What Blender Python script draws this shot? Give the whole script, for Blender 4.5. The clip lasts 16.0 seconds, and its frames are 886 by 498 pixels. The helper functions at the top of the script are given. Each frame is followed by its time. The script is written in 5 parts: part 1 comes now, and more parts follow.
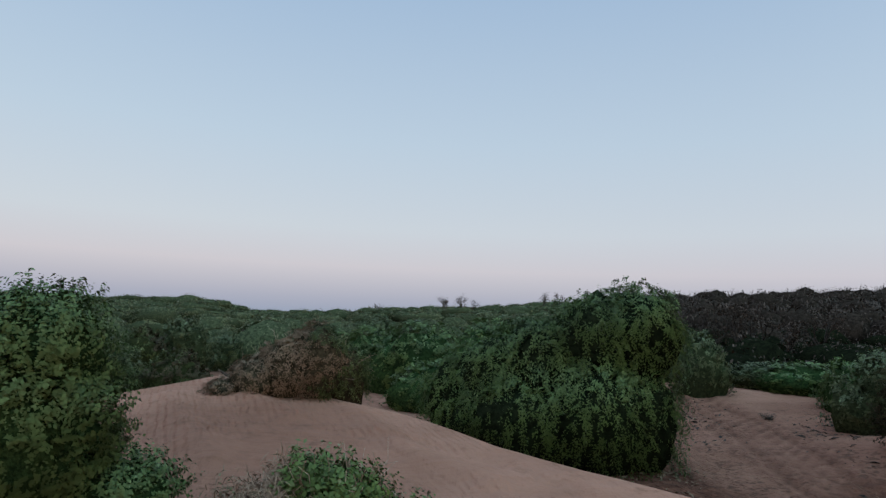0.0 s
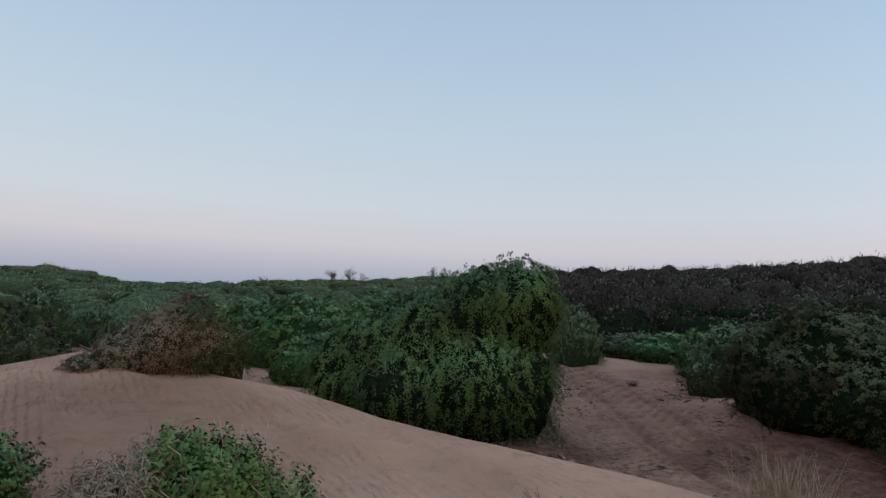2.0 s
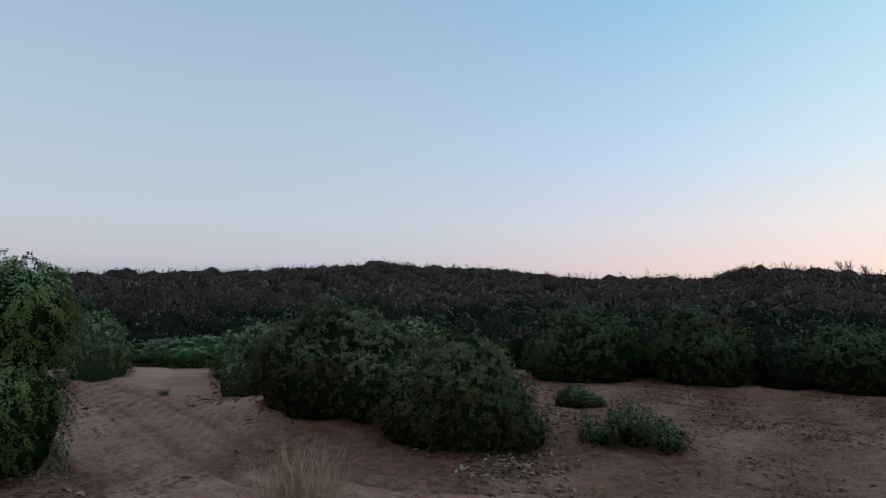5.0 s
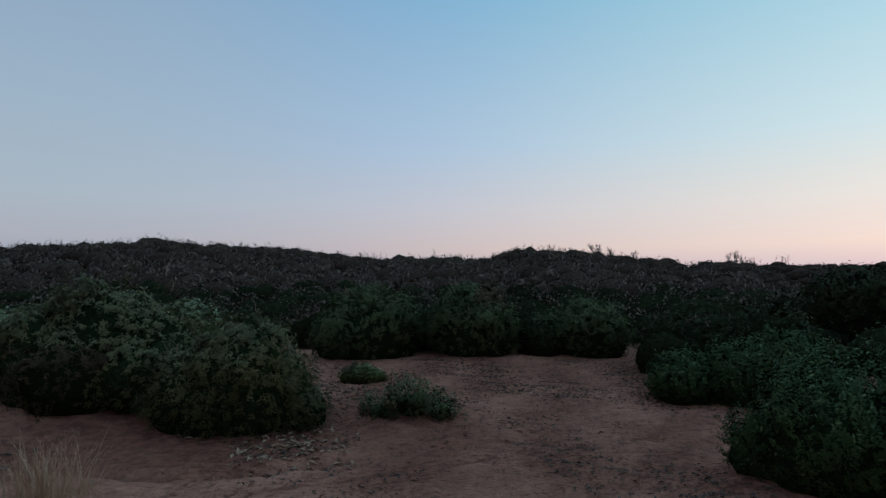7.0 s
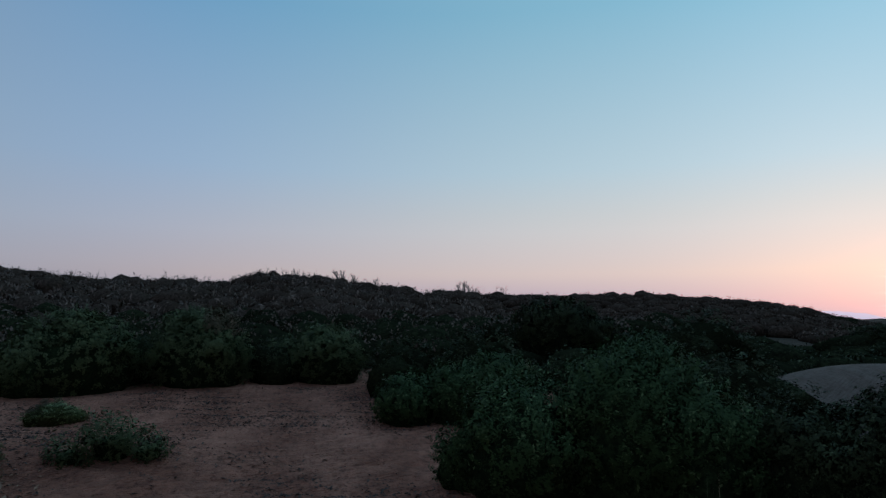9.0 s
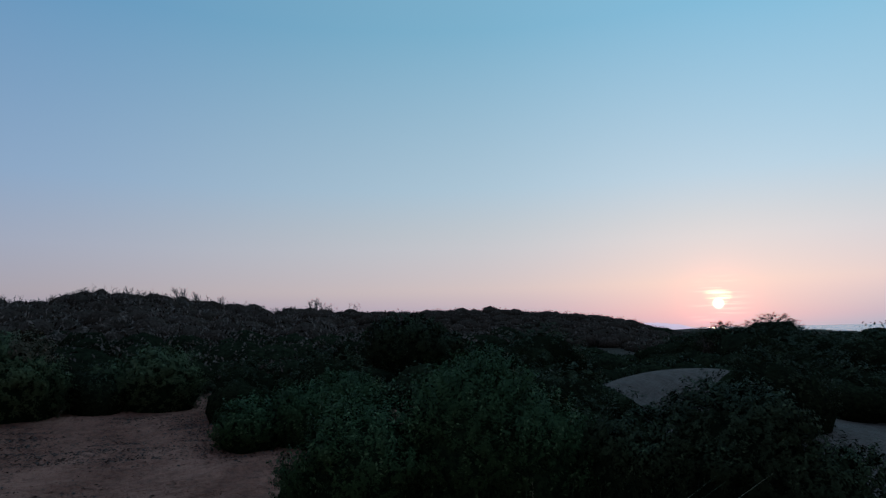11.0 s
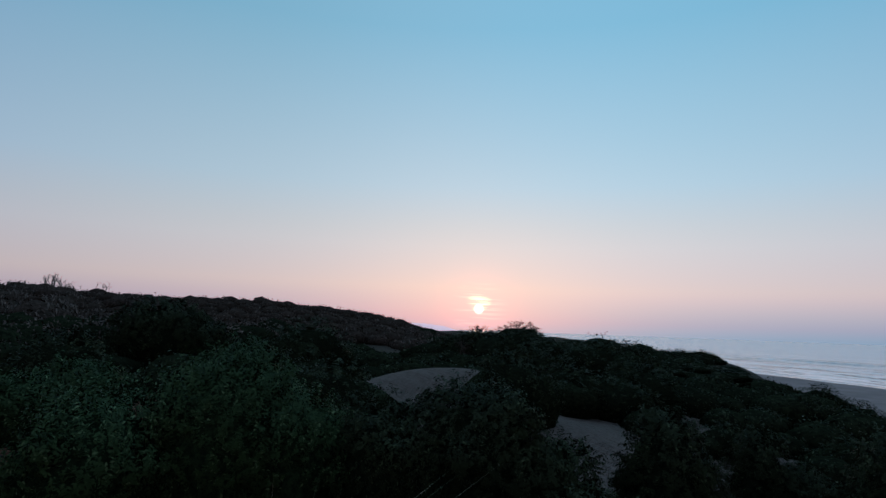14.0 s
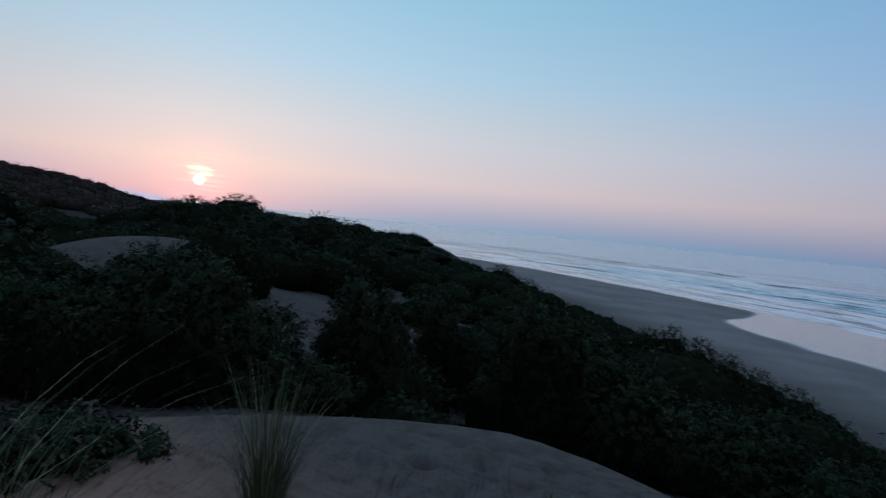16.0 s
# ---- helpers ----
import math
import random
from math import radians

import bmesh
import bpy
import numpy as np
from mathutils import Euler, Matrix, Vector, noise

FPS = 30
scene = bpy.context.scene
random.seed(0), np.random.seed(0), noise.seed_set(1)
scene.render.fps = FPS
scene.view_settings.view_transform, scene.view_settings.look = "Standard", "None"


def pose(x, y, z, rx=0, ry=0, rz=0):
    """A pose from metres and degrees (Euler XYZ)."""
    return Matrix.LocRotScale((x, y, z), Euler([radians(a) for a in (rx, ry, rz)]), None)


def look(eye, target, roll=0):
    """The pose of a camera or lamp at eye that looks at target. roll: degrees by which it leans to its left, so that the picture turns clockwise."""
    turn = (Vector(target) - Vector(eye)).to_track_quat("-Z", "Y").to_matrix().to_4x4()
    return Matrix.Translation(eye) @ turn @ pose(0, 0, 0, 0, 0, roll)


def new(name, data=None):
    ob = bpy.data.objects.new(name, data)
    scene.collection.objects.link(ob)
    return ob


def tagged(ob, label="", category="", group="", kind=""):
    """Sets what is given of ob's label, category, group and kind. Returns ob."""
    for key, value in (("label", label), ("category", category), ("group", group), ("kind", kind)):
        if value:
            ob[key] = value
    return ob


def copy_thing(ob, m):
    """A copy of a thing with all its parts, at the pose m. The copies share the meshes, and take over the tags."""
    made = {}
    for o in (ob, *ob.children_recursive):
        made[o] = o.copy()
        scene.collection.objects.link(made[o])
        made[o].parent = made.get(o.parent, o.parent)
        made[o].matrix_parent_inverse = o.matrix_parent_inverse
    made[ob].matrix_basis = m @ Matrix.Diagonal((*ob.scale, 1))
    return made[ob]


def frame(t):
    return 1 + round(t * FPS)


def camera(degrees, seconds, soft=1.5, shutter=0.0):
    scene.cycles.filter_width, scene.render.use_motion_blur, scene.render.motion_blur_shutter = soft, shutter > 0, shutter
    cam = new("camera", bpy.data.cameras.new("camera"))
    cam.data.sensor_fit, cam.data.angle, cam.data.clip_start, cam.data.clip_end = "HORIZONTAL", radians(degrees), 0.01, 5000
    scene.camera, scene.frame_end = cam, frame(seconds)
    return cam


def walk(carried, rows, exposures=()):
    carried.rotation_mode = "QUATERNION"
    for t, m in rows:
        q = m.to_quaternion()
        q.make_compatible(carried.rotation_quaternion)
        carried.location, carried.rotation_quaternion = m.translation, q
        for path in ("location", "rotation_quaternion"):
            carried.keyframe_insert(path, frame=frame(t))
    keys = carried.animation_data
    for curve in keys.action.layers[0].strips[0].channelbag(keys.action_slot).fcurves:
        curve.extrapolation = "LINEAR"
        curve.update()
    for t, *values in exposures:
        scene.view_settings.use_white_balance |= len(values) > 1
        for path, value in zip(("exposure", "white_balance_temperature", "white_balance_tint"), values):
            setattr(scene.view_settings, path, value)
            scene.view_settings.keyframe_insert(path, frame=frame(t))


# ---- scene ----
# ---------- camera ----------
cam = camera(71.7, 16.0, soft=1.35, shutter=0.12)
# seconds, x, y, z, heading clockwise from +Y, tilt up, lean
ROUTE = [
    (0, 0.056, 0.281, 1.694, -0.00, 6.49, 2.22),
    (0.5, 0.056, 0.258, 1.687, 1.35, 6.12, 3.91),
    (1, 0.051, 0.255, 1.680, 5.94, 5.88, 5.10),
    (1.5, 0.076, 0.292, 1.694, 9.09, 5.06, 3.31),
    (2, 0.079, 0.328, 1.687, 10.40, 4.46, 2.48),
    (2.5, 0.131, 0.457, 1.686, 15.12, 3.84, 0.86),
    (3, 0.183, 0.461, 1.686, 21.24, 4.77, 0.98),
    (3.5, 0.200, 0.464, 1.693, 29.42, 4.42, 1.53),
    (4, 0.228, 0.446, 1.685, 35.71, 4.95, 0.05),
    (4.2, 0.265, 0.446, 1.694, 40.04, 5.08, 0.33),
    (6.3, 0.356, 0.271, 1.708, 60.98, 4.51, -1.21),
    (6.5, 0.357, 0.263, 1.690, 63.54, 3.96, -1.05),
    (7, 0.343, 0.211, 1.686, 70.51, 3.80, -0.39),
    (7.5, 0.404, 0.156, 1.704, 76.87, 4.31, 0.33),
    (8, 0.419, 0.082, 1.713, 83.40, 5.04, -0.19),
    (8.5, 0.437, 0.006, 1.722, 89.74, 5.22, -0.29),
    (9, 0.424, -0.037, 1.713, 93.94, 6.07, -0.01),
    (9.2, 0.434, -0.044, 1.701, 95.80, 6.11, 0.10),
    (11.3, 0.394, -0.168, 1.714, 109.21, 6.93, -1.37),
    (11.5, 0.399, -0.179, 1.731, 110.50, 6.47, -1.28),
    (12, 0.430, -0.254, 1.720, 116.47, 7.80, -0.10),
    (12.5, 0.433, -0.283, 1.734, 121.26, 7.58, 0.09),
    (13, 0.374, -0.226, 1.724, 123.53, 8.07, 0.85),
    (13.5, 0.404, -0.227, 1.726, 124.67, 7.72, 1.15),
    (14, 0.374, -0.213, 1.720, 128.08, 7.21, 2.02),
    (14.5, 0.376, -0.212, 1.714, 129.38, 6.02, 1.59),
    (15, 0.361, -0.212, 1.687, 130.96, 3.28, 2.44),
    (15.5, 0.323, -0.256, 1.665, 138.80, 1.74, 3.86),
    (15.75, 0.293, -0.296, 1.653, 144.70, -1.10, 5.20),
    (16, 0.263, -0.337, 1.641, 153.70, -2.37, 5.59),
]
# seconds, stops, kelvin, tint
EXPOSURE = [(0, -0.1, 6500, 10), (3.0, -0.05, 6550, 10), (3.5, 0.06, 6700, 10), (4.2, -0.06, 6550, 10), (5.2, -0.25, 6250, 8), (6.4, -0.46, 6050, 6), (7, -0.57, 6000, 6), (8, -0.8, 5800, 6), (9, -0.95, 5600, 6), (11.4, -1.1, 5350, 7), (14.5, -1.08, 5450, 8), (16, -1.08, 5300, 7)]
walk(cam, [(t, pose(x, y, z, 90 + tilt, 0, -head) @ pose(0, 0, 0, 0, 0, lean)) for t, x, y, z, head, tilt, lean in ROUTE], EXPOSURE)

SUN_AZ, SUN_EL = radians(131.6), radians(1.75)
SUN_DIR = Vector((math.sin(SUN_AZ) * math.cos(SUN_EL), math.cos(SUN_AZ) * math.cos(SUN_EL), math.sin(SUN_EL)))


# ---------- node helpers ----------
class Nodes:
    """A small wrapper that adds nodes and links to a tree."""

    def __init__(self, tree):
        self.t = tree
        tree.nodes.clear()

    def add(self, kind):
        return self.t.nodes.new(kind)

    def put(self, sock, v):
        if v is None:
            return
        if isinstance(v, bpy.types.NodeSocket):
            self.t.links.new(v, sock)
        else:
            sock.default_value = v

    def math(self, op, a, b=None, c=None, clamp=False):
        n = self.add("ShaderNodeMath")
        n.operation, n.use_clamp = op, clamp
        for s, v in zip(n.inputs, (a, b, c)):
            self.put(s, v)
        return n.outputs[0]

    def vmath(self, op, a, b=None):
        n = self.add("ShaderNodeVectorMath")
        n.operation = op
        self.put(n.inputs[0], a)
        self.put(n.inputs[1], b)
        return n.outputs["Value"] if op in ("DOT_PRODUCT", "LENGTH", "DISTANCE") else n.outputs[0]

    def span(self, v, a, b, c=0.0, d=1.0, smooth=True):
        n = self.add("ShaderNodeMapRange")
        n.interpolation_type = "SMOOTHSTEP" if smooth else "LINEAR"
        for s, x in zip(n.inputs, (v, a, b, c, d)):
            self.put(s, x)
        return n.outputs[0]

    def ramp(self, v, stops, mode="LINEAR"):
        n = self.add("ShaderNodeValToRGB")
        n.color_ramp.interpolation = mode
        e = n.color_ramp.elements
        while len(e) < len(stops):
            e.new(0.5)
        for el, (p, c) in zip(e, stops):
            el.position, el.color = p, (*c, 1)
        self.put(n.inputs[0], v)
        return n.outputs[0]

    def noise(self, vec, scale, detail=3.0, rough=0.55, dist=0.0):
        n = self.add("ShaderNodeTexNoise")
        self.put(n.inputs["Vector"], vec)
        for k, v in (("Scale", scale), ("Detail", detail), ("Roughness", rough), ("Distortion", dist)):
            n.inputs[k].default_value = v
        return n.outputs["Fac"]

    def mix(self, f, a, b, mode="MIX"):
        n = self.add("ShaderNodeMix")
        n.data_type, n.blend_type = "RGBA", mode
        for s, v in zip((n.inputs[0], n.inputs[6], n.inputs[7]), (f, a, b)):
            self.put(s, (*v, 1) if isinstance(v, tuple) and len(v) == 3 else v)
        return n.outputs[2]

    def bump(self, height, strength, dist, normal=None):
        n = self.add("ShaderNodeBump")
        n.inputs["Strength"].default_value, n.inputs["Distance"].default_value = strength, dist
        self.put(n.inputs["Height"], height)
        self.put(n.inputs["Normal"], normal)
        return n.outputs[0]


def srgb(r, g, b):
    return tuple((c / 255 / 12.92) if c <= 10 else ((c / 255 + 0.055) / 1.055) ** 2.4 for c in (r, g, b))


# ---------- sky ----------
world = bpy.data.worlds.new("sky")
scene.world = world
world.use_nodes = True
W = Nodes(world.node_tree)
direction = W.vmath("NORMALIZE", W.add("ShaderNodeTexCoord").outputs["Generated"])
xyz = W.add("ShaderNodeSeparateXYZ")
W.put(xyz.inputs[0], direction)
up = W.math("ARCSINE", xyz.outputs[2])
flat = W.vmath("NORMALIZE", W.vmath("MULTIPLY", direction, (1, 1, 0)))
toward = W.vmath("DOT_PRODUCT", flat, (math.sin(SUN_AZ), math.cos(SUN_AZ), 0))
side = W.math("POWER", W.math("DIVIDE", W.math("ADD", toward, 0.3), 1.3, clamp=True), 2.3)


def el(d):
    return (d + 6) / 96


height_in_sky = W.math("DIVIDE", W.math("ADD", W.math("MULTIPLY", up, 180 / math.pi), 6.0), 96.0, clamp=True)
away = W.ramp(height_in_sky, [(0, srgb(120, 135, 160)), (el(-0.5), srgb(150, 165, 188)), (el(1.5), srgb(170, 178, 198)), (el(4.5), srgb(205, 203, 214)),
                              (el(8), srgb(204, 213, 224)), (el(16), srgb(190, 209, 227)), (el(32), srgb(160, 188, 219)), (el(55), srgb(156, 186, 220)), (1, srgb(160, 188, 220))])
sunward = W.ramp(height_in_sky, [(0, srgb(110, 110, 140)), (el(-0.5), srgb(150, 163, 188)), (el(0.8), srgb(182, 166, 188)), (el(3.6), srgb(219, 197, 196)),
                                 (el(7.5), srgb(210, 205, 215)), (el(13), srgb(186, 205, 228)), (el(27), srgb(140, 186, 220)), (el(55), srgb(126, 172, 212)), (1, srgb(124, 168, 210))])
over_sea = W.vmath("DOT_PRODUCT", flat, (math.sin(radians(165)), math.cos(radians(165)), 0))
gain = W.math("ADD", W.math("MULTIPLY_ADD", side, 0.92, 1.0), W.span(over_sea, 0.55, 1.0, 0.0, 0.22))
# brighter sky added overhead, out of view, to light the tops of things
overhead = W.span(up, radians(35), radians(64), 1.0, 2.2)
warm_side = W.span(toward, -0.1, 0.6)
sea_haze = W.math("MULTIPLY", W.span(up, radians(3.4), radians(0.2)), W.span(over_sea, 0.80, 0.97))
dome = W.mix(1.0, W.mix(warm_side, away, W.mix(W.span(toward, 0.3, 0.97), sunward, W.mix(1.0, sunward, W.mix(W.span(up, radians(2), radians(10)), (1.04, 1.0, 0.91), (1.07, 1.0, 0.80)), "MULTIPLY"))), W.math("MULTIPLY", gain, overhead), "MULTIPLY")
dome = W.mix(sea_haze, dome, W.mix(1.0, dome, (0.80, 1.04, 1.00), "MULTIPLY"))
dome = W.mix(W.math("MULTIPLY", W.span(up, radians(7), radians(18)), W.span(over_sea, 0.75, 1.0)), dome, W.mix(1.0, dome, (0.93, 1.0, 1.02), "MULTIPLY"))
# the sun in the haze, with thin bars of cloud across it
near_sun = W.math("ARCCOSINE", W.math("MINIMUM", W.vmath("DOT_PRODUCT", direction, tuple(SUN_DIR)), 0.9999999))
sun_deg = W.math("MULTIPLY", near_sun, 180 / math.pi)
right_of = W.math("MULTIPLY", W.vmath("DOT_PRODUCT", direction, (math.cos(SUN_AZ), -math.sin(SUN_AZ), 0)), 57.3)
above = W.math("MULTIPLY", W.math("SUBTRACT", xyz.outputs[2], math.sin(SUN_EL)), 57.3)
bars = W.noise(W.vmath("MULTIPLY", direction, (16.0, 16.0, 330.0)), 1.0, 2.0, 0.6)
patch = W.math("ADD", W.math("POWER", W.math("DIVIDE", right_of, W.math("MULTIPLY_ADD", above, 0.55, 1.05)), 2.0), W.math("POWER", W.math("DIVIDE", W.math("SUBTRACT", above, 0.5), 0.95), 2.0))
bright_patch = W.math("MULTIPLY", W.math("POWER", W.span(patch, 1.0, 0.0), 1.5), W.span(bars, 0.42, 0.54, 0.15, 1.0))
streaks = W.math("MULTIPLY", W.span(sun_deg, 3.2, 0.6), W.span(bars, 0.52, 0.62))
disc = W.span(sun_deg, 0.54, 0.16)
halo = W.math("POWER", W.span(sun_deg, 7.0, 0.0, smooth=False), 3.0)
glow = W.mix(1.0, W.mix(halo, (0, 0, 0), (1.0, 0.16, 0.10)), W.mix(bright_patch, (0, 0, 0), (1.1, 1.75, 0.6)), "ADD")
glow = W.mix(1.0, glow, W.mix(streaks, (0, 0, 0), (0.35, 0.30, 0.16)), "ADD")
glow = W.mix(1.0, glow, W.mix(disc, (0, 0, 0), (4.5, 3.8, 2.6)), "ADD")
haze_sky = W.add("ShaderNodeTexSky")
haze_sky.sky_type, haze_sky.sun_disc, haze_sky.sun_elevation, haze_sky.sun_rotation = "NISHITA", False, SUN_EL, SUN_AZ
total = W.mix(1.0, W.mix(1.0, dome, glow, "ADD"), W.mix(1.0, haze_sky.outputs[0], (0.03, 0.03, 0.03), "MULTIPLY"), "ADD")
bg = W.add("ShaderNodeBackground")
W.put(bg.inputs[0], total)
bg.inputs[1].default_value = 0.98
W.put(W.add("ShaderNodeOutputWorld").inputs[0], bg.outputs[0])

sun_data = bpy.data.lights.new("sun", "SUN")
sun_data.energy, sun_data.angle, sun_data.color = 0.10, radians(1.5), (1.0, 0.55, 0.32)
new("sun", sun_data).matrix_world = look(SUN_DIR * 50, (0, 0, 0))


# ---------- materials ----------
def material(name):
    m = bpy.data.materials.new(name)
    m.use_nodes = True
    n = Nodes(m.node_tree)
    p = n.add("ShaderNodeBsdfPrincipled")
    n.put(n.add("ShaderNodeOutputMaterial").inputs[0], p.outputs[0])
    return m, n, p


def leaf_material(name, dark, light, odd, odd_share=0.12, patch=0.8, gloss=0.5, sheen=0.04):
    """Leaves that vary shoot by shoot, a little one by one, and in patches."""
    m, n, p = material(name)
    geo = n.add("ShaderNodeNewGeometry")
    each = geo.outputs["Random Per Island"]
    age = n.add("ShaderNodeAttribute")
    age.attribute_name = "shoot"
    where = n.noise(geo.outputs["Position"], patch, 3.0)
    col = n.mix(n.math("ADD", n.math("MULTIPLY", age.outputs["Fac"], 0.42), n.math("MULTIPLY_ADD", each, 0.16, 0.36), clamp=True), dark, light)
    col = n.mix(n.span(where, 0.4, 0.7, 0.0, 0.5), col, dark)
    col = n.mix(n.math("MULTIPLY", n.span(each, 1 - odd_share, 1 - odd_share + 0.02), n.span(n.noise(geo.outputs["Position"], patch * 2.3, 2.0), 0.4, 0.6)), col, odd)
    n.put(p.inputs["Base Color"], col)
    p.inputs["Roughness"].default_value = gloss
    p.inputs["Specular IOR Level"].default_value = sheen
    return m


def bark_material(name, a, b):
    m, n, p = material(name)
    pos = n.add("ShaderNodeNewGeometry").outputs["Position"]
    g = n.noise(pos, 18.0, 4.0)
    n.put(p.inputs["Base Color"], n.mix(n.span(g, 0.3, 0.7), a, b))
    n.put(p.inputs["Normal"], n.bump(g, 0.5, 0.01))
    p.inputs["Roughness"].default_value = 0.9
    p.inputs["Specular IOR Level"].default_value = 0.1
    return m


# distance inland to seaward runs along this direction
SEA_X, SEA_Y = math.sin(radians(238)), math.cos(radians(238))


def seaward_of(n, pos):
    """How far seaward a point lies; down the coast the shore bends inland."""
    v = n.vmath("DOT_PRODUCT", pos, (SEA_X, SEA_Y, 0))
    u = n.math("MAXIMUM", n.math("SUBTRACT", n.vmath("DOT_PRODUCT", pos, (-SEA_Y, SEA_X, 0)), 110.0), 0.0)
    return n.math("ADD", v, n.math("DIVIDE", n.math("MULTIPLY", u, u), 700.0))


def sand_material():
    m, n, p = material("dune_sand")
    pos = n.add("ShaderNodeNewGeometry").outputs["Position"]
    grain = n.noise(pos, 160.0, 2.0)
    mottled = n.noise(pos, 0.55, 4.0, 0.6)
    fine = n.noise(pos, 5.0, 4.0, 0.65)
    col = n.mix(n.span(mottled, 0.3, 0.7), (0.40, 0.200, 0.134), (0.53, 0.275, 0.192))
    col = n.mix(n.span(fine, 0.55, 0.75, 0.0, 0.4), col, (0.175, 0.085, 0.052))
    col = n.mix(n.span(grain, 0.35, 0.75, 0.0, 0.25), col, (0.18, 0.11, 0.08))
    # trampled redder floor of the hollow, its shade added to the colour
    low = n.add("ShaderNodeSeparateXYZ")
    n.put(low.inputs[0], pos)
    trodden_shaded = n.math("MULTIPLY", n.span(n.math("ADD", low.outputs[2], n.math("MULTIPLY", mottled, 0.3)), -0.05, -0.55), n.span(n.vmath("LENGTH", pos), 30.0, 26.0))
    col = n.mix(n.math("MULTIPLY", trodden_shaded, n.span(n.noise(pos, 2.2, 4.0, 0.7), 0.25, 0.7, 0.25, 0.85)), col, (0.250, 0.118, 0.080))
    # pits get their shade as dark spots of colour, since bumps stay faint
    pits = n.noise(pos, 7.5, 3.0, 0.6)
    col = n.mix(n.math("MULTIPLY", trodden_shaded, n.math("MULTIPLY", n.span(pits, 0.50, 0.60, 0.0, 0.9), n.span(n.noise(pos, 0.8, 3.0, 0.6), 0.42, 0.62))), col, (0.135, 0.072, 0.05))
    # greyer sand on the dune's seaward side, its shade put into the colour
    col = n.mix(n.span(n.vmath("DOT_PRODUCT", pos, (math.sin(radians(190)), math.cos(radians(190)), 0)), 0.5, 3.5), col, n.mix(n.span(n.vmath("LENGTH", pos), 14.0, 17.0), n.mix(n.span(fine, 0.4, 0.75), (0.118, 0.092, 0.077), (0.072, 0.055, 0.046)), n.mix(n.span(fine, 0.4, 0.75), (0.122, 0.099, 0.082), (0.084, 0.067, 0.055))))
    # dark soil of wheel ruts, scrub floor and eroded slope, plus painted clearing shade
    soil_shade = n.add("ShaderNodeAttribute")
    soil_shade.attribute_name = "soil_shade"
    col = n.mix(n.math("MULTIPLY", soil_shade.outputs["Fac"], n.span(n.noise(pos, 3.0, 4.0, 0.7), 0.2, 0.6, 0.75, 1.0)), col, n.mix(n.span(n.vmath("LENGTH", pos), 23.0, 28.0), n.mix(n.span(fine, 0.35, 0.65), (0.195, 0.086, 0.056), (0.108, 0.048, 0.033)), (0.045, 0.036, 0.026)))
    # damp, then wet sand towards the water
    v = seaward_of(n, pos)
    v = n.math("ADD", v, n.math("MULTIPLY", n.math("SUBTRACT", n.noise(pos, 0.02, 3.0), 0.5), 24.0))
    damp = n.math("MULTIPLY", n.span(v, 44.0, 66.0), n.span(v, 40.0, 41.0))
    along = n.vmath("DOT_PRODUCT", pos, (-SEA_Y, SEA_X, 0))
    wet = n.span(n.math("SUBTRACT", v, n.span(along, 130.0, 178.0, 0.0, 38.0)), 78.0, 82.0)
    col = n.mix(damp, col, n.mix(n.span(n.noise(pos, 0.09, 4.0, 0.6), 0.35, 0.65), (0.27, 0.215, 0.195), (0.21, 0.167, 0.152)))
    col = n.mix(wet, col, (0.20, 0.19, 0.19))
    col = n.mix(1.0, col, (0.92, 0.84, 0.80), "MULTIPLY")
    n.put(p.inputs["Base Color"], col)
    n.put(p.inputs["Roughness"], n.math("SUBTRACT", 0.95, n.math("MULTIPLY", wet, 0.83)))
    # wind ripples over the dry dune, scuffed hollows, grain
    wave = n.add("ShaderNodeTexWave")
    wave.wave_type, wave.bands_direction, wave.wave_profile = "BANDS", "DIAGONAL", "SIN"
    n.put(wave.inputs["Vector"], n.vmath("MULTIPLY", pos, (1.0, 0.45, 0.0)))
    for k, x in (("Scale", 6.2), ("Distortion", 4.0), ("Detail", 2.0), ("Detail Scale", 0.9)):
        wave.inputs[k].default_value = x
    dry = n.math("SUBTRACT", 1.0, damp)
    ripple = n.math("MULTIPLY", wave.outputs["Fac"], n.math("MULTIPLY", dry, n.span(n.noise(pos, 0.33, 2.0), 0.36, 0.56)))
    # long low drifts that run across the dune
    turned = n.add("ShaderNodeMapping")
    n.put(turned.inputs["Vector"], pos)
    turned.inputs["Rotation"].default_value = (0, 0, radians(38))
    turned.inputs["Scale"].default_value = (0.55, 2.6, 0.0)
    drifts = n.math("MULTIPLY", n.noise(turned.outputs[0], 1.0, 3.0, 0.55), dry)
    nrm = n.bump(n.math("MULTIPLY", n.noise(n.vmath("MULTIPLY", pos, (13.0, 4.0, 0.0)), 1.0, 4.0, 0.65), dry), 0.8, 0.028, n.bump(n.noise(pos, 1.1, 3.0, 0.5), 0.8, 0.10, n.bump(ripple, 1.0, 0.017, n.bump(drifts, 0.9, 0.16))))
    nrm = n.bump(n.math("MULTIPLY", fine, dry), 0.6, 0.06, nrm)
    nrm = n.bump(n.math("MULTIPLY", n.math("SUBTRACT", 1.0, pits), trodden_shaded), 1.0, 0.12, nrm)
    n.put(p.inputs["Normal"], n.bump(n.math("MULTIPLY", grain, dry), 0.25, 0.003, nrm))
    n.put(p.inputs["Specular IOR Level"], n.math("MULTIPLY_ADD", wet, 0.85, 0.05))
    return m


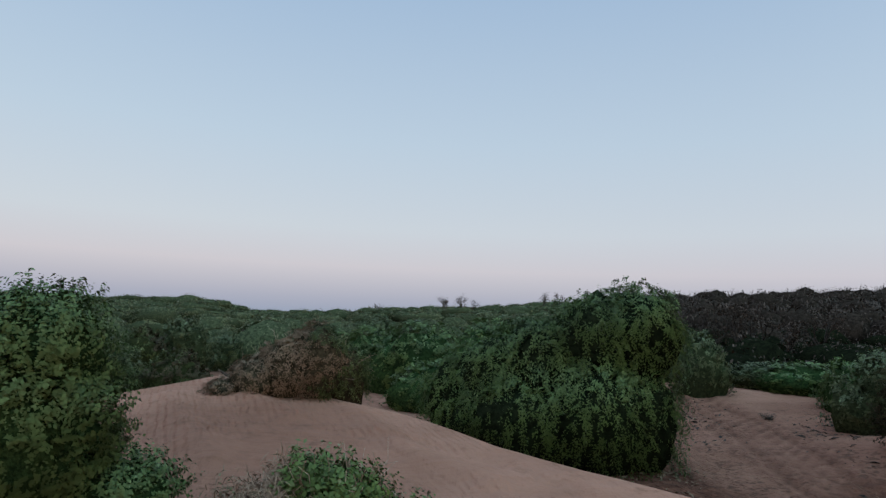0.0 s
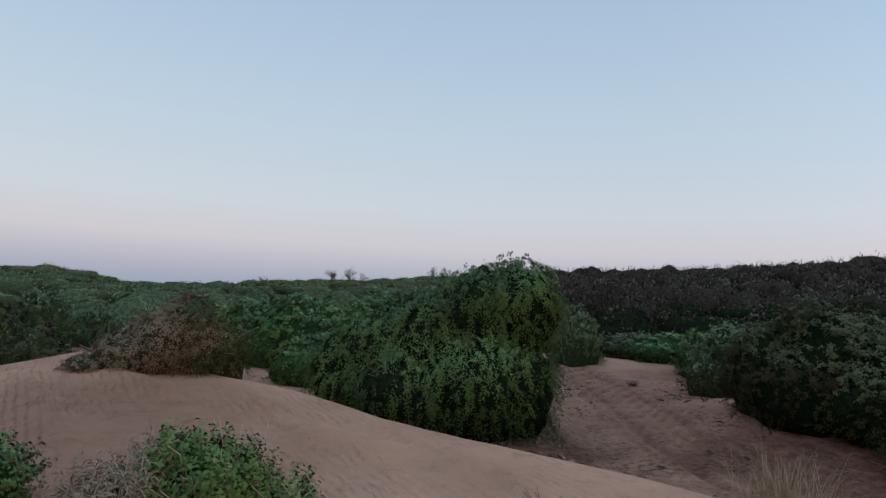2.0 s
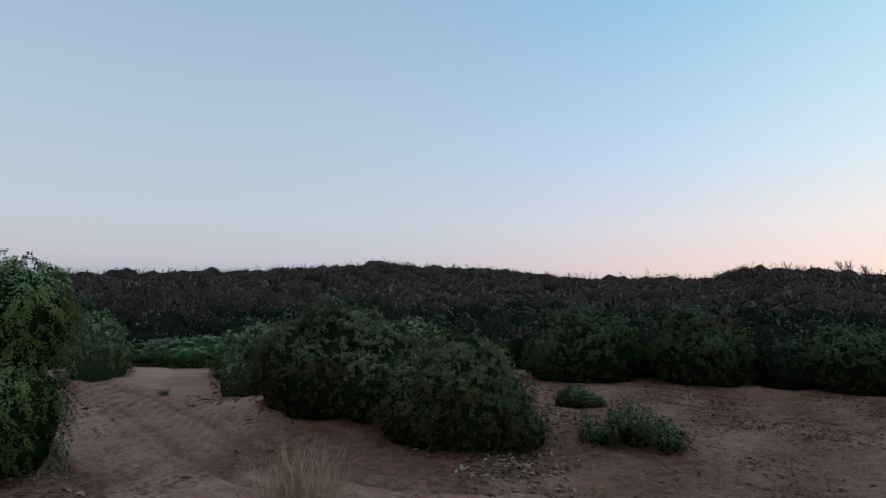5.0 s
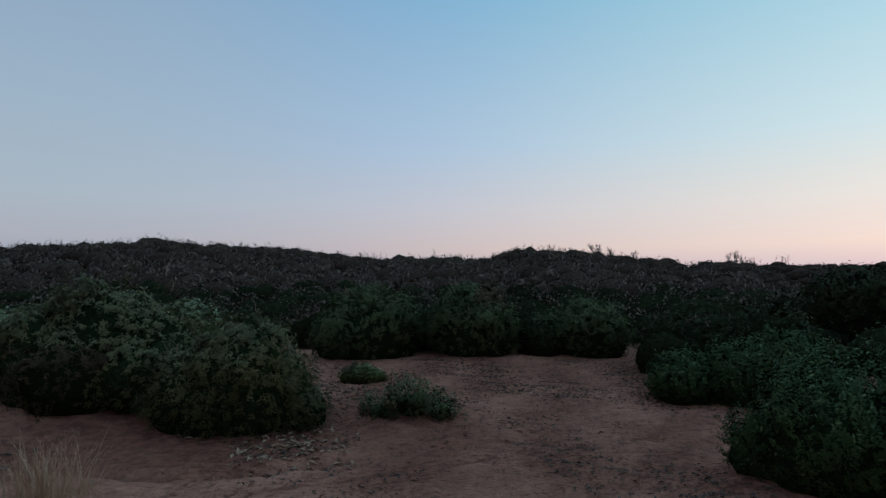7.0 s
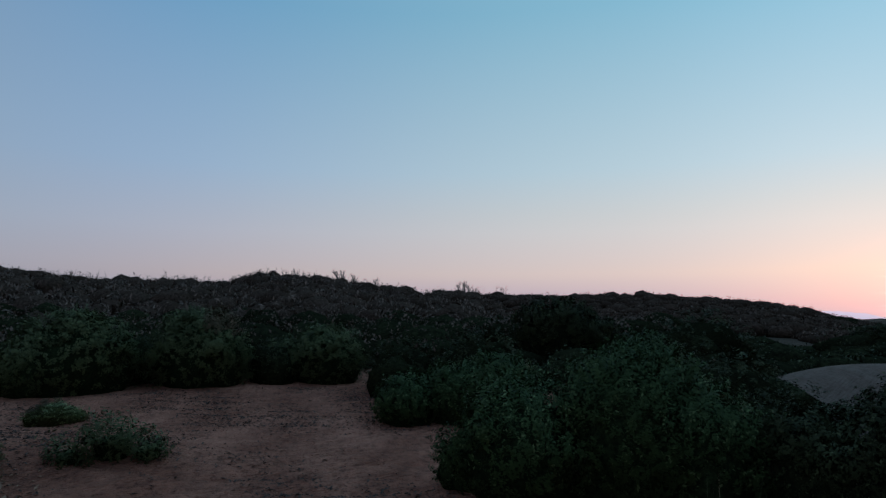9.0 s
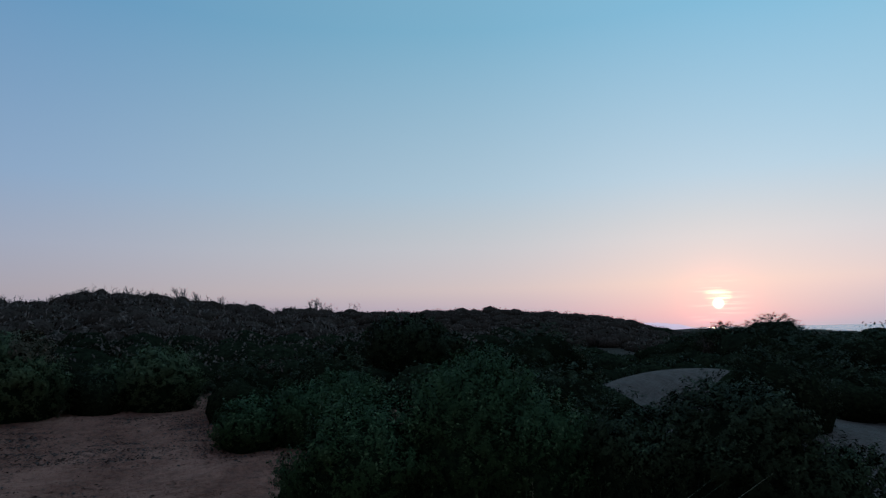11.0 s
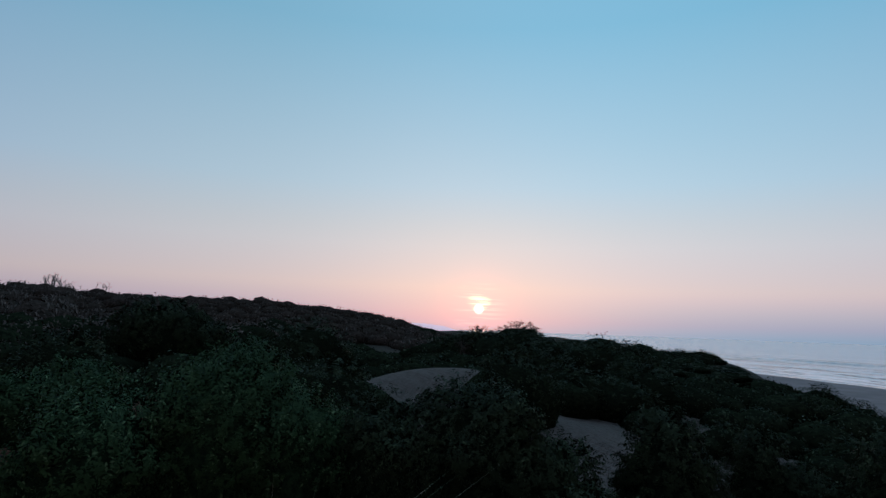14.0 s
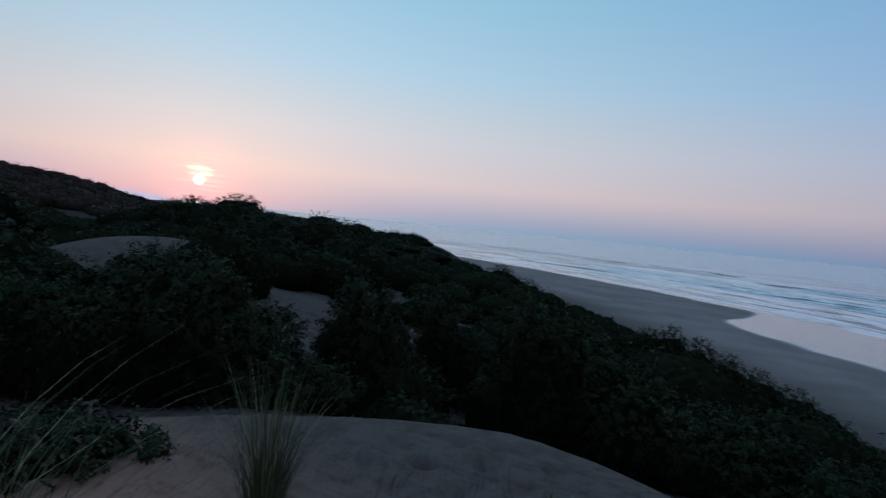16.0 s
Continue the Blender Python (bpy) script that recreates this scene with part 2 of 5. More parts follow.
def sea_material():
    m, n, p = material("sea_water")
    pos = n.add("ShaderNodeNewGeometry").outputs["Position"]
    v = seaward_of(n, pos)
    u = n.vmath("DOT_PRODUCT", pos, (-SEA_Y, SEA_X, 0))
    uv = n.add("ShaderNodeCombineXYZ")
    n.put(uv.inputs[0], n.math("MULTIPLY", u, 0.0065))
    n.put(uv.inputs[1], n.math("MULTIPLY", v, 0.05))
    rolls = n.noise(uv.outputs[0], 1.0, 5.0, 0.62, 0.4)
    chop = n.noise(pos, 0.5, 4.0, 0.6)
    near = n.span(v, 1000.0, 300.0)
    crest = n.span(n.math("ABSOLUTE", n.math("SUBTRACT", rolls, 0.54)), 0.045, 0.020)
    second = n.span(n.math("ABSOLUTE", n.math("SUBTRACT", rolls, 0.41)), 0.022, 0.010)
    broken = n.span(n.noise(pos, 0.10, 4.0, 0.7), 0.30, 0.50)
    foam = n.math("MULTIPLY", n.math("MAXIMUM", crest, second), n.math("MULTIPLY", near, broken))
    drift = n.add("ShaderNodeCombineXYZ")
    n.put(drift.inputs[0], n.math("MULTIPLY", u, 0.013))
    n.put(drift.inputs[1], n.math("MULTIPLY", v, 0.02))
    phase = n.math("MULTIPLY_ADD", n.noise(drift.outputs[0], 1.0, 4.0, 0.6), 13.0, n.math("MULTIPLY", v, 0.30))
    surf = n.math("MULTIPLY", n.span(n.math("SINE", phase), 0.55, 0.85), n.math("MULTIPLY", n.span(v, 330.0, 180.0), broken))
    foam = n.math("MAXIMUM", foam, surf)
    # shade on the wave fronts, painted as thin dark lines along the rolls
    front_shade = n.math("MULTIPLY", n.span(n.math("ABSOLUTE", n.math("SUBTRACT", rolls, 0.475)), 0.034, 0.022), near)
    shallows = n.span(v, 150.0, 128.0)
    col = n.mix(n.span(rolls, 0.36, 0.56), (0.18, 0.31, 0.36), (0.42, 0.56, 0.60))
    col = n.mix(n.math("MULTIPLY", front_shade, 0.95), col, (0.02, 0.045, 0.06))
    # haze over the far water painted in as a paler colour
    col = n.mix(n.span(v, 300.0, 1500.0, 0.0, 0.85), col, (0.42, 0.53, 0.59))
    col = n.mix(n.math("MAXIMUM", foam, n.math("MULTIPLY", shallows, 0.35)), col, (0.85, 0.87, 0.88))
    col = n.mix(1.0, col, (0.75, 0.75, 0.75), "MULTIPLY")
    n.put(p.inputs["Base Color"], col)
    n.put(p.inputs["Roughness"], n.math("MULTIPLY_ADD", foam, -0.05, 0.2))
    nrm = n.bump(rolls, 1.0, 0.9)
    n.put(p.inputs["Normal"], n.bump(n.math("MULTIPLY", chop, n.math("SUBTRACT", 1.0, foam)), 0.6, 0.28, nrm))
    p.inputs["IOR"].default_value = 1.33
    n.put(p.inputs["Specular IOR Level"], n.math("MULTIPLY_ADD", foam, 0.7, n.math("MULTIPLY_ADD", n.math("SUBTRACT", 1.0, front_shade), 0.55, 0.05)))
    return m


SAND = sand_material()
SEA = sea_material()
GREEN = leaf_material("creeper_leaves", (0.024, 0.036, 0.011), (0.180, 0.250, 0.072), (0.22, 0.28, 0.11), 0.10, 0.7, 0.48, 0.25)
BRIGHT = leaf_material("fresh_leaves", (0.040, 0.070, 0.022), (0.165, 0.205, 0.056), (0.20, 0.19, 0.09), 0.10, 2.0, 0.5, 0.10)
FRESH = leaf_material("leafy_bush_leaves", (0.030, 0.052, 0.018), (0.150, 0.200, 0.070), (0.20, 0.24, 0.10), 0.10, 0.9, 0.5, 0.12)
THORNY = leaf_material("thorn_bush_leaves", (0.026, 0.027, 0.012), (0.155, 0.148, 0.062), (0.20, 0.17, 0.09), 0.16, 0.9, 0.5, 0.15)
OLIVE = leaf_material("olive_leaves", (0.034, 0.040, 0.015), (0.135, 0.155, 0.055), (0.27, 0.30, 0.14), 0.18, 0.9, 0.5, 0.12)
RUST = leaf_material("dry_leaves", (0.13, 0.080, 0.050), (0.46, 0.295, 0.195), (0.09, 0.09, 0.045), 0.20, 1.2, 0.8)
DUSKY = leaf_material("brown_green_leaves", (0.036, 0.028, 0.017), (0.110, 0.088, 0.050), (0.16, 0.10, 0.07), 0.2, 1.1, 0.8)
GREYGREEN = leaf_material("grey_leaves", (0.044, 0.056, 0.026), (0.180, 0.200, 0.092), (0.21, 0.24, 0.12), 0.15, 0.9, 0.5, 0.15)
SCRUB = leaf_material("hill_scrub_leaves", (0.030, 0.020, 0.015), (0.126, 0.086, 0.065), (0.15, 0.10, 0.075), 0.25, 0.12, 0.75)
VALLEY = leaf_material("valley_scrub_leaves", (0.030, 0.034, 0.015), (0.265, 0.260, 0.120), (0.19, 0.17, 0.10), 0.2, 0.1, 0.5, 0.15)
# darker leaf copies for bushes against the sun, shade put into their colour
LEAFY = leaf_material("glossy_bush_leaves", (0.014, 0.023, 0.009), (0.050, 0.076, 0.027), (0.11, 0.14, 0.06), 0.10, 0.9)
THICKET = leaf_material("thicket_leaves", (0.026, 0.033, 0.015), (0.100, 0.118, 0.052), (0.12, 0.13, 0.06), 0.12, 0.9)
DEEP = leaf_material("shaded_bush_leaves", (0.010, 0.012, 0.006), (0.038, 0.043, 0.018), (0.07, 0.078, 0.036), 0.10, 0.7)


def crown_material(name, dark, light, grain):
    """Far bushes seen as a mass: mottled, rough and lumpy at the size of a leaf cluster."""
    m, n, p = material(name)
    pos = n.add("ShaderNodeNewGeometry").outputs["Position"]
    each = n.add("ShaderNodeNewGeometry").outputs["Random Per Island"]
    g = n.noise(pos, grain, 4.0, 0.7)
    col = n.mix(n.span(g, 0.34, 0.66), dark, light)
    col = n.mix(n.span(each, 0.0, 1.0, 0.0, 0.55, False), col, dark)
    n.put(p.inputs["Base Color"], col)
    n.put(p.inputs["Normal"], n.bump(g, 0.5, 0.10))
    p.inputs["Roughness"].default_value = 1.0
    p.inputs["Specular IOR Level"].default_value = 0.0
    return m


# bodies inside the bushes: shade between shoots put into darker leaf colours
INNER_SHADE = crown_material("inner_shade", (0.008, 0.010, 0.005), (0.028, 0.036, 0.017), 8.0)
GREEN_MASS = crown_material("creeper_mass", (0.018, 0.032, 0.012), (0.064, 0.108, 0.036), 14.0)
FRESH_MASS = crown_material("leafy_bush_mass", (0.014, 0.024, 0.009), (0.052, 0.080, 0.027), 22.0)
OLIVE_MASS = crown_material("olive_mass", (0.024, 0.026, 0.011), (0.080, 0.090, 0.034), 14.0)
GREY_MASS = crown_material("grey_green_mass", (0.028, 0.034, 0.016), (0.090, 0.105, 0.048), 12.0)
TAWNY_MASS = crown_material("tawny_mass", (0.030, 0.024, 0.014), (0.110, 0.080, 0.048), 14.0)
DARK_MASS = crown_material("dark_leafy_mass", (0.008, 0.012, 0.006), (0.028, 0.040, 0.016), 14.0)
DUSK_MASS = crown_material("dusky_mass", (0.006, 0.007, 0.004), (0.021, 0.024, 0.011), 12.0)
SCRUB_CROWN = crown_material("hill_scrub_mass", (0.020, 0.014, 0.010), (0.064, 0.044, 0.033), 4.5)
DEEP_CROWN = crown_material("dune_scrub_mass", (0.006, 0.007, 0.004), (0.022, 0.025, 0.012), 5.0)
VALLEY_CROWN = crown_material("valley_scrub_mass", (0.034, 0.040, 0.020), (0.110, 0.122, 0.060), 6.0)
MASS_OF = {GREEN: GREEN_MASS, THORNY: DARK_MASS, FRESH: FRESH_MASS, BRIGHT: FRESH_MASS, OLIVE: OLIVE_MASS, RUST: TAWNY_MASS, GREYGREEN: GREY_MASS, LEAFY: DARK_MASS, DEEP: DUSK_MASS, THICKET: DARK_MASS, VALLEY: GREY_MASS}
BARK = bark_material("twig_bark", (0.06, 0.042, 0.032), (0.15, 0.115, 0.09))
PALE = bark_material("pale_twigs", (0.27, 0.165, 0.110), (0.46, 0.32, 0.23))
STRAW = leaf_material("straw", (0.30, 0.175, 0.105), (0.56, 0.37, 0.24), (0.18, 0.10, 0.055), 0.2, 3.0, 0.7)
MARRAM = leaf_material("grass_blades", (0.040, 0.050, 0.024), (0.125, 0.128, 0.066), (0.28, 0.22, 0.14), 0.25, 3.0, 0.6)
DARK_BARK = bark_material("dark_bark", (0.028, 0.021, 0.017), (0.075, 0.056, 0.045))
DRIFT = bark_material("driftwood", (0.07, 0.055, 0.05), (0.2, 0.17, 0.15))


# ---------- lie of the land ----------
def polar(az, d):
    return d * math.sin(radians(az)), d * math.cos(radians(az))


def smooth(x, a, b):
    t = np.clip((x - a) / (b - a), 0, 1)
    return t * t * (3 - 2 * t)


def wrap(az, table, k):
    """A value round the compass, from a short table of (azimuth, ...)."""
    xs = [r[0] for r in table]
    return np.interp((az + 60) % 360 - 60, xs, [r[k] for r in table])


# lip of the dune under the camera: azimuth, distance, height
LIP = [(-60, 9.0, 0.5), (-27, 9.5, 0.48), (-23, 9.7, 0.58), (-19, 10.0, 0.69), (-14, 9.4, 0.64), (-8, 8.6, 0.53), (-3, 8.25, 0.43), (6, 7.0, 0.30), (13, 6.3, 0.27), (20, 5.9, 0.25), (30, 5.6, 0.2), (41, 5.2, 0.15),
       (60, 4.6, 0.1), (100, 4.4, 0.05), (130, 4.9, 0.03), (160, 4.95, 0.02), (167, 4.7, 0.0), (173, 4.3, 0.0), (200, 3.4, -0.1), (250, 3.4, -0.2), (299, 9.0, 0.5)]
# skyline of the inland ridge: azimuth, elevation in degrees
RIDGE = [(-60, 0.6), (-28, 0.5), (-23, 0.85), (-20, 0.8), (-17, 0.15), (-11, 0.35), (-4, 0.95), (2, 1.25), (9, 1.9), (21, 2.8), (27, 2.9), (34, 3.3), (40, 3.95), (46, 4.45), (50, 3.95),
         (55, 3.8), (63, 2.95), (70, 3.0), (75, 3.0), (78, 3.75), (81, 3.3), (86, 2.75), (93, 1.5), (99, 2.1), (105, 1.95), (112, 2.3), (117, 2.05), (123, 1.35), (130, -0.4), (140, -2.5), (299, 0.6)]
# local mounds and hollows: azimuth, distance, height, width across, width along
MOUNDS = [(121.6, 18.4, 0.22, 1.5, 1.9), (124.6, 18.2, 0.66, 1.9, 1.9), (129.2, 18.0, 0.66, 1.6, 1.9), (133.0, 17.8, 0.55, 1.2, 1.9), (136, 29, 0.4, 3.5, 3.0), (145, 38, 1.1, 6.0, 5.0), (151.5, 45, 1.1, 4.0, 5.0), (140, 15.0, 0.2, 2.6, 2.0), (41.5, 15.6, 0.6, 3.0, 2.2), (55, 13.6, 0.35, 2.2, 1.6), (67, 12.8, 0.22, 1.2, 1.0), (24, 24, 0.35, 5.0, 3.0),
          (133, 30, 0.7, 5.0, 6.0), (150, 60, 1.0, 7.0, 25.0), (-12, 9.6, 0.18, 1.2, 1.2), (-30, 17, -0.35, 8.0, 5.0), (106, 30, 0.9, 6.0, 6.0), (100, 8.6, 0.2, 1.5, 2.0)]
RUTS = [(17.5, 27), (20.7, 23), (25.4, 18.7), (30.7, 13.2), (35.9, 10.8), (43.4, 9.5), (50.4, 9.1), (60, 9.3), (72, 10.2), (84, 11.6), (92, 12.6)]
PRINTS = [(-9.5, 7.5), (-6.8, 7.4), (-0.8, 7.25), (4.7, 6.9), (9.1, 6.5), (14.4, 5.85), (17.6, 5.4), (22, 4.8)]
STEPS = [(149.0, 4.15), (151.5, 4.5), (154.5, 4.2), (157, 4.6), (160, 4.35), (163, 4.7)]
DRIFTS = [((-3.5, 8.6), (-2.9, 7.5), (-2.5, 6.9), (-2.0, 6.2)), ((-3.1, 9.6), (-2.45, 8.6), (-1.7, 7.9)), ((-1.0, 8.3), (-0.57, 7.6), (-0.14, 6.8), (0.6, 6.1))]
PHASES = np.random.default_rng(5).uniform(0, 6.28, (24, 3))


def ripple_noise(x, y, scale, octaves=4, seed=0):
    """A cheap smooth noise from turned sine waves, about -1 to 1."""
    out, amp, tot = 0 * x, 1.0, 0.0
    for i in range(octaves):
        a, b, c = PHASES[(seed * 5 + i) % 24]
        k = (1.9 ** i) / scale
        out = out + amp * (np.sin(k * (x * np.cos(a) + y * np.sin(a)) + b + 0.8 * np.sin(k * 0.7 * (y * np.cos(c) - x * np.sin(c)) + a)) * np.sin(k * (y * np.cos(a + 1.1) - x * np.sin(a + 1.1)) * 0.8 + c))
        tot, amp = tot + amp, amp * 0.55
    return out / tot


def near_line(x, y, line):
    best = np.full(np.shape(x), 1e9)
    for (a0, d0), (a1, d1) in zip(line, line[1:]):
        (ax, ay), (bx, by) = polar(a0, d0), polar(a1, d1)
        t = np.clip(((x - ax) * (bx - ax) + (y - ay) * (by - ay)) / ((bx - ax) ** 2 + (by - ay) ** 2), 0, 1)
        best = np.minimum(best, np.hypot(x - ax - t * (bx - ax), y - ay - t * (by - ay)))
    return best


def land(x, y):
    x, y = np.asarray(x, float), np.asarray(y, float)
    r, az = np.hypot(x, y), np.degrees(np.arctan2(x, y))
    azp = (az + 60) % 360 - 60
    v = x * SEA_X + y * SEA_Y + np.maximum(x * -SEA_Y + y * SEA_X - 110, 0) ** 2 / 700
    # floor of the hollow, then the slope up to the ridge
    floor = -0.85 + 0.25 * smooth(r, 12, 24) - 0.9 * smooth(azp, 138, 160) * smooth(r, 5, 10) + 0.55 * smooth(azp, 20, -10)
    floor = floor - 1.2 * smooth(r, 26, 60) * smooth(azp, 125, 145) - 0.9 * smooth(r, 14, 30) * smooth(azp, 5, -20)
    crest = 1.7 + 108 * np.tan(np.radians(wrap(az, RIDGE, 1))) - 1.0 - 0.75 * smooth(azp, 12, 20)
    hill = floor + (crest - floor) * smooth(r, 26, 108) * (1 - smooth(azp, 122, 135) * 0.999)
    hill = hill - 10 * smooth(r, 118, 420) * (1 - smooth(azp, 120, 130))
    for a, d, h, w, l in MOUNDS:
        mx, my = polar(a, d)
        s, c = math.sin(radians(a)), math.cos(radians(a))
        along, across = (x - mx) * s + (y - my) * c, (x - mx) * c - (y - my) * s
        hill = hill + h * np.exp(-(across / w) ** 2 - (along / l) ** 2)
    hill = hill + 0.16 * ripple_noise(x, y, 4.0, 3, 1) * smooth(r, 8, 25) + 1.1 * ripple_noise(x, y, 22.0, 3, 2) * smooth(r, 30, 70)
    # the dune that the camera stands on
    rc, zc = wrap(az, LIP, 1) + 0.36, wrap(az, LIP, 2)
    wide = 3.0 + 0.8 * smooth(azp, 60, 100)
    top = zc * np.clip(r / rc, 0, 1) ** 1.4 - 0.10 * np.sin(np.pi * np.clip(r / rc, 0, 1)) ** 2
    k = 1 - (1 - np.clip((r - rc) / wide, 0, 1)) ** 2
    z = np.where(r < rc, top, top * (1 - k) + hill * k)
    # seaward face, beach and sea bed
    face = -15.0 * np.clip((v - 5) / 43.0, 0, 1) + 0.0
    soft = smooth(v, 2, 9)
    beach = -15.0 - 0.0125 * np.clip(v - 48, 0, 84) - 0.06 * np.clip(v - 132, 0, 200)
    z = np.where(v < 48, z * (1 - 0.75 * smooth(v, 10, 46)) + face * soft, beach)
    # ruts and trampled sand in the hollow
    d = near_line(x, y, RUTS)
    rut = (-0.10 * np.exp(-((d - 0.5) / 0.11) ** 2) - 0.05 * np.exp(-((d - 0.16) / 0.09) ** 2) + 0.05 * np.exp(-((d - 0.8) / 0.15) ** 2)) * (0.7 + 0.5 * ripple_noise(x, y, 0.5, 3, 8))
    z = z + rut * smooth(r, 8, 9.5) * smooth(r, 30, 24)
    p = near_line(x, y, PRINTS)
    z = z - (0.045 * np.exp(-(p / 0.09) ** 2) * (0.55 + 0.45 * np.sin(az * 4.2)) - 0.012 * np.exp(-((p - 0.2) / 0.09) ** 2)) * smooth(p, 0.5, 0.3)
    for line in DRIFTS:
        q = near_line(x, y, [(math.degrees(math.atan2(px, py)), math.hypot(px, py)) for px, py in line])
        z = z + 0.085 * np.exp(-(q / 0.20) ** 2)
    for a, dd in STEPS:
        for k, side_by in ((0, 0.09), (0.35, -0.09)):
            fx, fy = polar(a + 57.3 * side_by / dd, dd + k)
            z = z - 0.055 * np.exp(-((x - fx) ** 2 + (y - fy) ** 2) / 0.005) + 0.012 * np.exp(-((np.hypot(x - fx, y - fy) - 0.14) / 0.05) ** 2)
    hollow = smooth(r, 7, 8.5) * smooth(r, 26, 20) * smooth(azp, 14, 22) * smooth(azp, 98, 92)
    z = z + 0.07 * ripple_noise(x, y, 0.24, 3, 3) * hollow + (0.02 * ripple_noise(x, y, 0.9, 3, 4) + 0.008 * ripple_noise(x, y, 0.25, 2, 11)) * smooth(r, 12, 8)
    return z


def soil_shade_at(x, y):
    """Sand darkness: soil in ruts, eroded slope and scrub floor, plus painted shade."""
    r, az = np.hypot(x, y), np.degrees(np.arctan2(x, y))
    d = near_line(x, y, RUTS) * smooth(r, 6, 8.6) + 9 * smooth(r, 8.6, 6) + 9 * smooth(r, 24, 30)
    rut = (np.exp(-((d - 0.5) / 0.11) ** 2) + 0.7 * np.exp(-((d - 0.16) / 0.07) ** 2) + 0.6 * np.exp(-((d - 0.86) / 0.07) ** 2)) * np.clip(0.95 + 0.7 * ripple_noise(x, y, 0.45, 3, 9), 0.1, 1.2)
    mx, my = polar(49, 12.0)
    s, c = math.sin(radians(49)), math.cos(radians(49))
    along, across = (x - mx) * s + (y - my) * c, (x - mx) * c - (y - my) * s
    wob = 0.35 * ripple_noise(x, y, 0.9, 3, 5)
    bank_shade = smooth(np.hypot(across / 4.0, along / 2.3) + wob, 1.15, 0.75)
    # a dark patch round the foot of the creeper bush
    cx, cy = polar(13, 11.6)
    bank_shade = np.maximum(bank_shade, smooth(np.hypot(x - cx, y - cy) / 2.6 + wob, 1.1, 0.8))
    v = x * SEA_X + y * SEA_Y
    # litter-dark clearing, darkened further in colour to stand in for its shade
    bank_shade = np.maximum(bank_shade, 1.0 * smooth(az, 54, 64) * smooth(az, 112, 100) * smooth(r, 7, 9) * np.clip(0.75 + 0.7 * ripple_noise(x, y, 0.6, 4, 12), 0.2, 1.1))
    # a broad darker patch in the sand of the dip before the crest
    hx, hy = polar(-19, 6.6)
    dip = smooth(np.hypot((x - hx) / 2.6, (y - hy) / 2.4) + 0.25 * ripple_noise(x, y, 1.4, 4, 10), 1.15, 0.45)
    bank_shade = np.maximum(bank_shade, 0.5 * dip)
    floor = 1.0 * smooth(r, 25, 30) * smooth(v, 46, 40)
    return np.clip(np.maximum(np.maximum(rut, bank_shade), floor), 0, 1)


def land_at(x, y):
    return float(land(np.array([x]), np.array([y]))[0])


# ---------- mesh helpers ----------
def quick_mesh(name, co, faces, mat, smooth_shade=False, normals=None, shoot=None):
    """A mesh from a vertex array and an array of faces that all have the same number of corners."""
    me = bpy.data.meshes.new(name)
    co, faces = np.asarray(co, np.float32), np.asarray(faces, np.int32)
    n, k = faces.shape
    me.vertices.add(len(co))
    me.vertices.foreach_set("co", co.ravel())
    me.loops.add(n * k)
    me.loops.foreach_set("vertex_index", faces.ravel())
    me.polygons.add(n)
    me.polygons.foreach_set("loop_start", np.arange(0, n * k, k, dtype=np.int32))
    me.polygons.foreach_set("loop_total", np.full(n, k, np.int32))
    me.polygons.foreach_set("use_smooth", np.full(n, smooth_shade, bool))
    me.update(calc_edges=True)
    me.materials.append(mat)
    if normals is not None:
        me.normals_split_custom_set_from_vertices(normals)
    if shoot is not None:
        me.attributes.new("shoot", "FLOAT", "POINT").data.foreach_set("value", np.asarray(shoot, np.float32))
    return me


def part(name, me, parent, label=""):
    ob = new(name, me)
    ob.parent = parent
    return tagged(ob, label)


def unit(v):
    return v / np.maximum(np.linalg.norm(v, axis=-1, keepdims=True), 1e-9)


def leaves(P, N, size, rng, wide=0.5, loose=0.8, droop=0.3, lead=None):
    """One folded leaf of four corners at each point, facing about along N and hanging a little."""
    n = len(P)
    face = unit(N + loose * rng.normal(size=(n, 3)))
    along = rng.normal(size=(n, 3)) * (1.0 if lead is None else 0.42) + np.array([0, 0, -droop * 2]) + (0 if lead is None else lead)
    along = unit(along - face * (along * face).sum(1, keepdims=True))
    cross = np.cross(face, along)
    s = size * rng.uniform(0.6, 1.35, (n, 1))
    a = P - along * s * 0.5
    b = P + cross * s * wide * 0.5 + face * s * 0.08
    c = P + along * s * 0.5 - face * s * 0.10
    d = P - cross * s * wide * 0.5 + face * s * 0.08
    co = np.stack([a, d, c, b], 1).reshape(-1, 3)
    return co, np.arange(4 * n).reshape(n, 4)


def tube(points, r0, r1, sides=5):
    """A tapered limb along points."""
    pts = np.asarray(points, float)
    n = len(pts)
    t = unit(np.gradient(pts, axis=0))
    ref = np.where(np.abs(t[:, 2:3]) > 0.9, np.array([[1.0, 0, 0]]), np.array([[0, 0, 1.0]]))
    u = unit(np.cross(t, ref))
    w = np.cross(t, u)
    rad = np.linspace(r0, r1, n)[:, None, None]
    ang = np.linspace(0, 2 * np.pi, sides, endpoint=False)[None, :, None]
    co = (pts[:, None] + rad * (np.cos(ang) * u[:, None] + np.sin(ang) * w[:, None])).reshape(-1, 3)
    f = [[i * sides + j, i * sides + (j + 1) % sides, (i + 1) * sides + (j + 1) % sides, (i + 1) * sides + j] for i in range(n - 1) for j in range(sides)]
    return co, np.array(f)


def join(pieces):
    co, fs, k = [], [], 0
    for c, f in pieces:
        co.append(c)
        fs.append(np.asarray(f) + k)
        k += len(c)
    return np.concatenate(co), np.concatenate(fs)


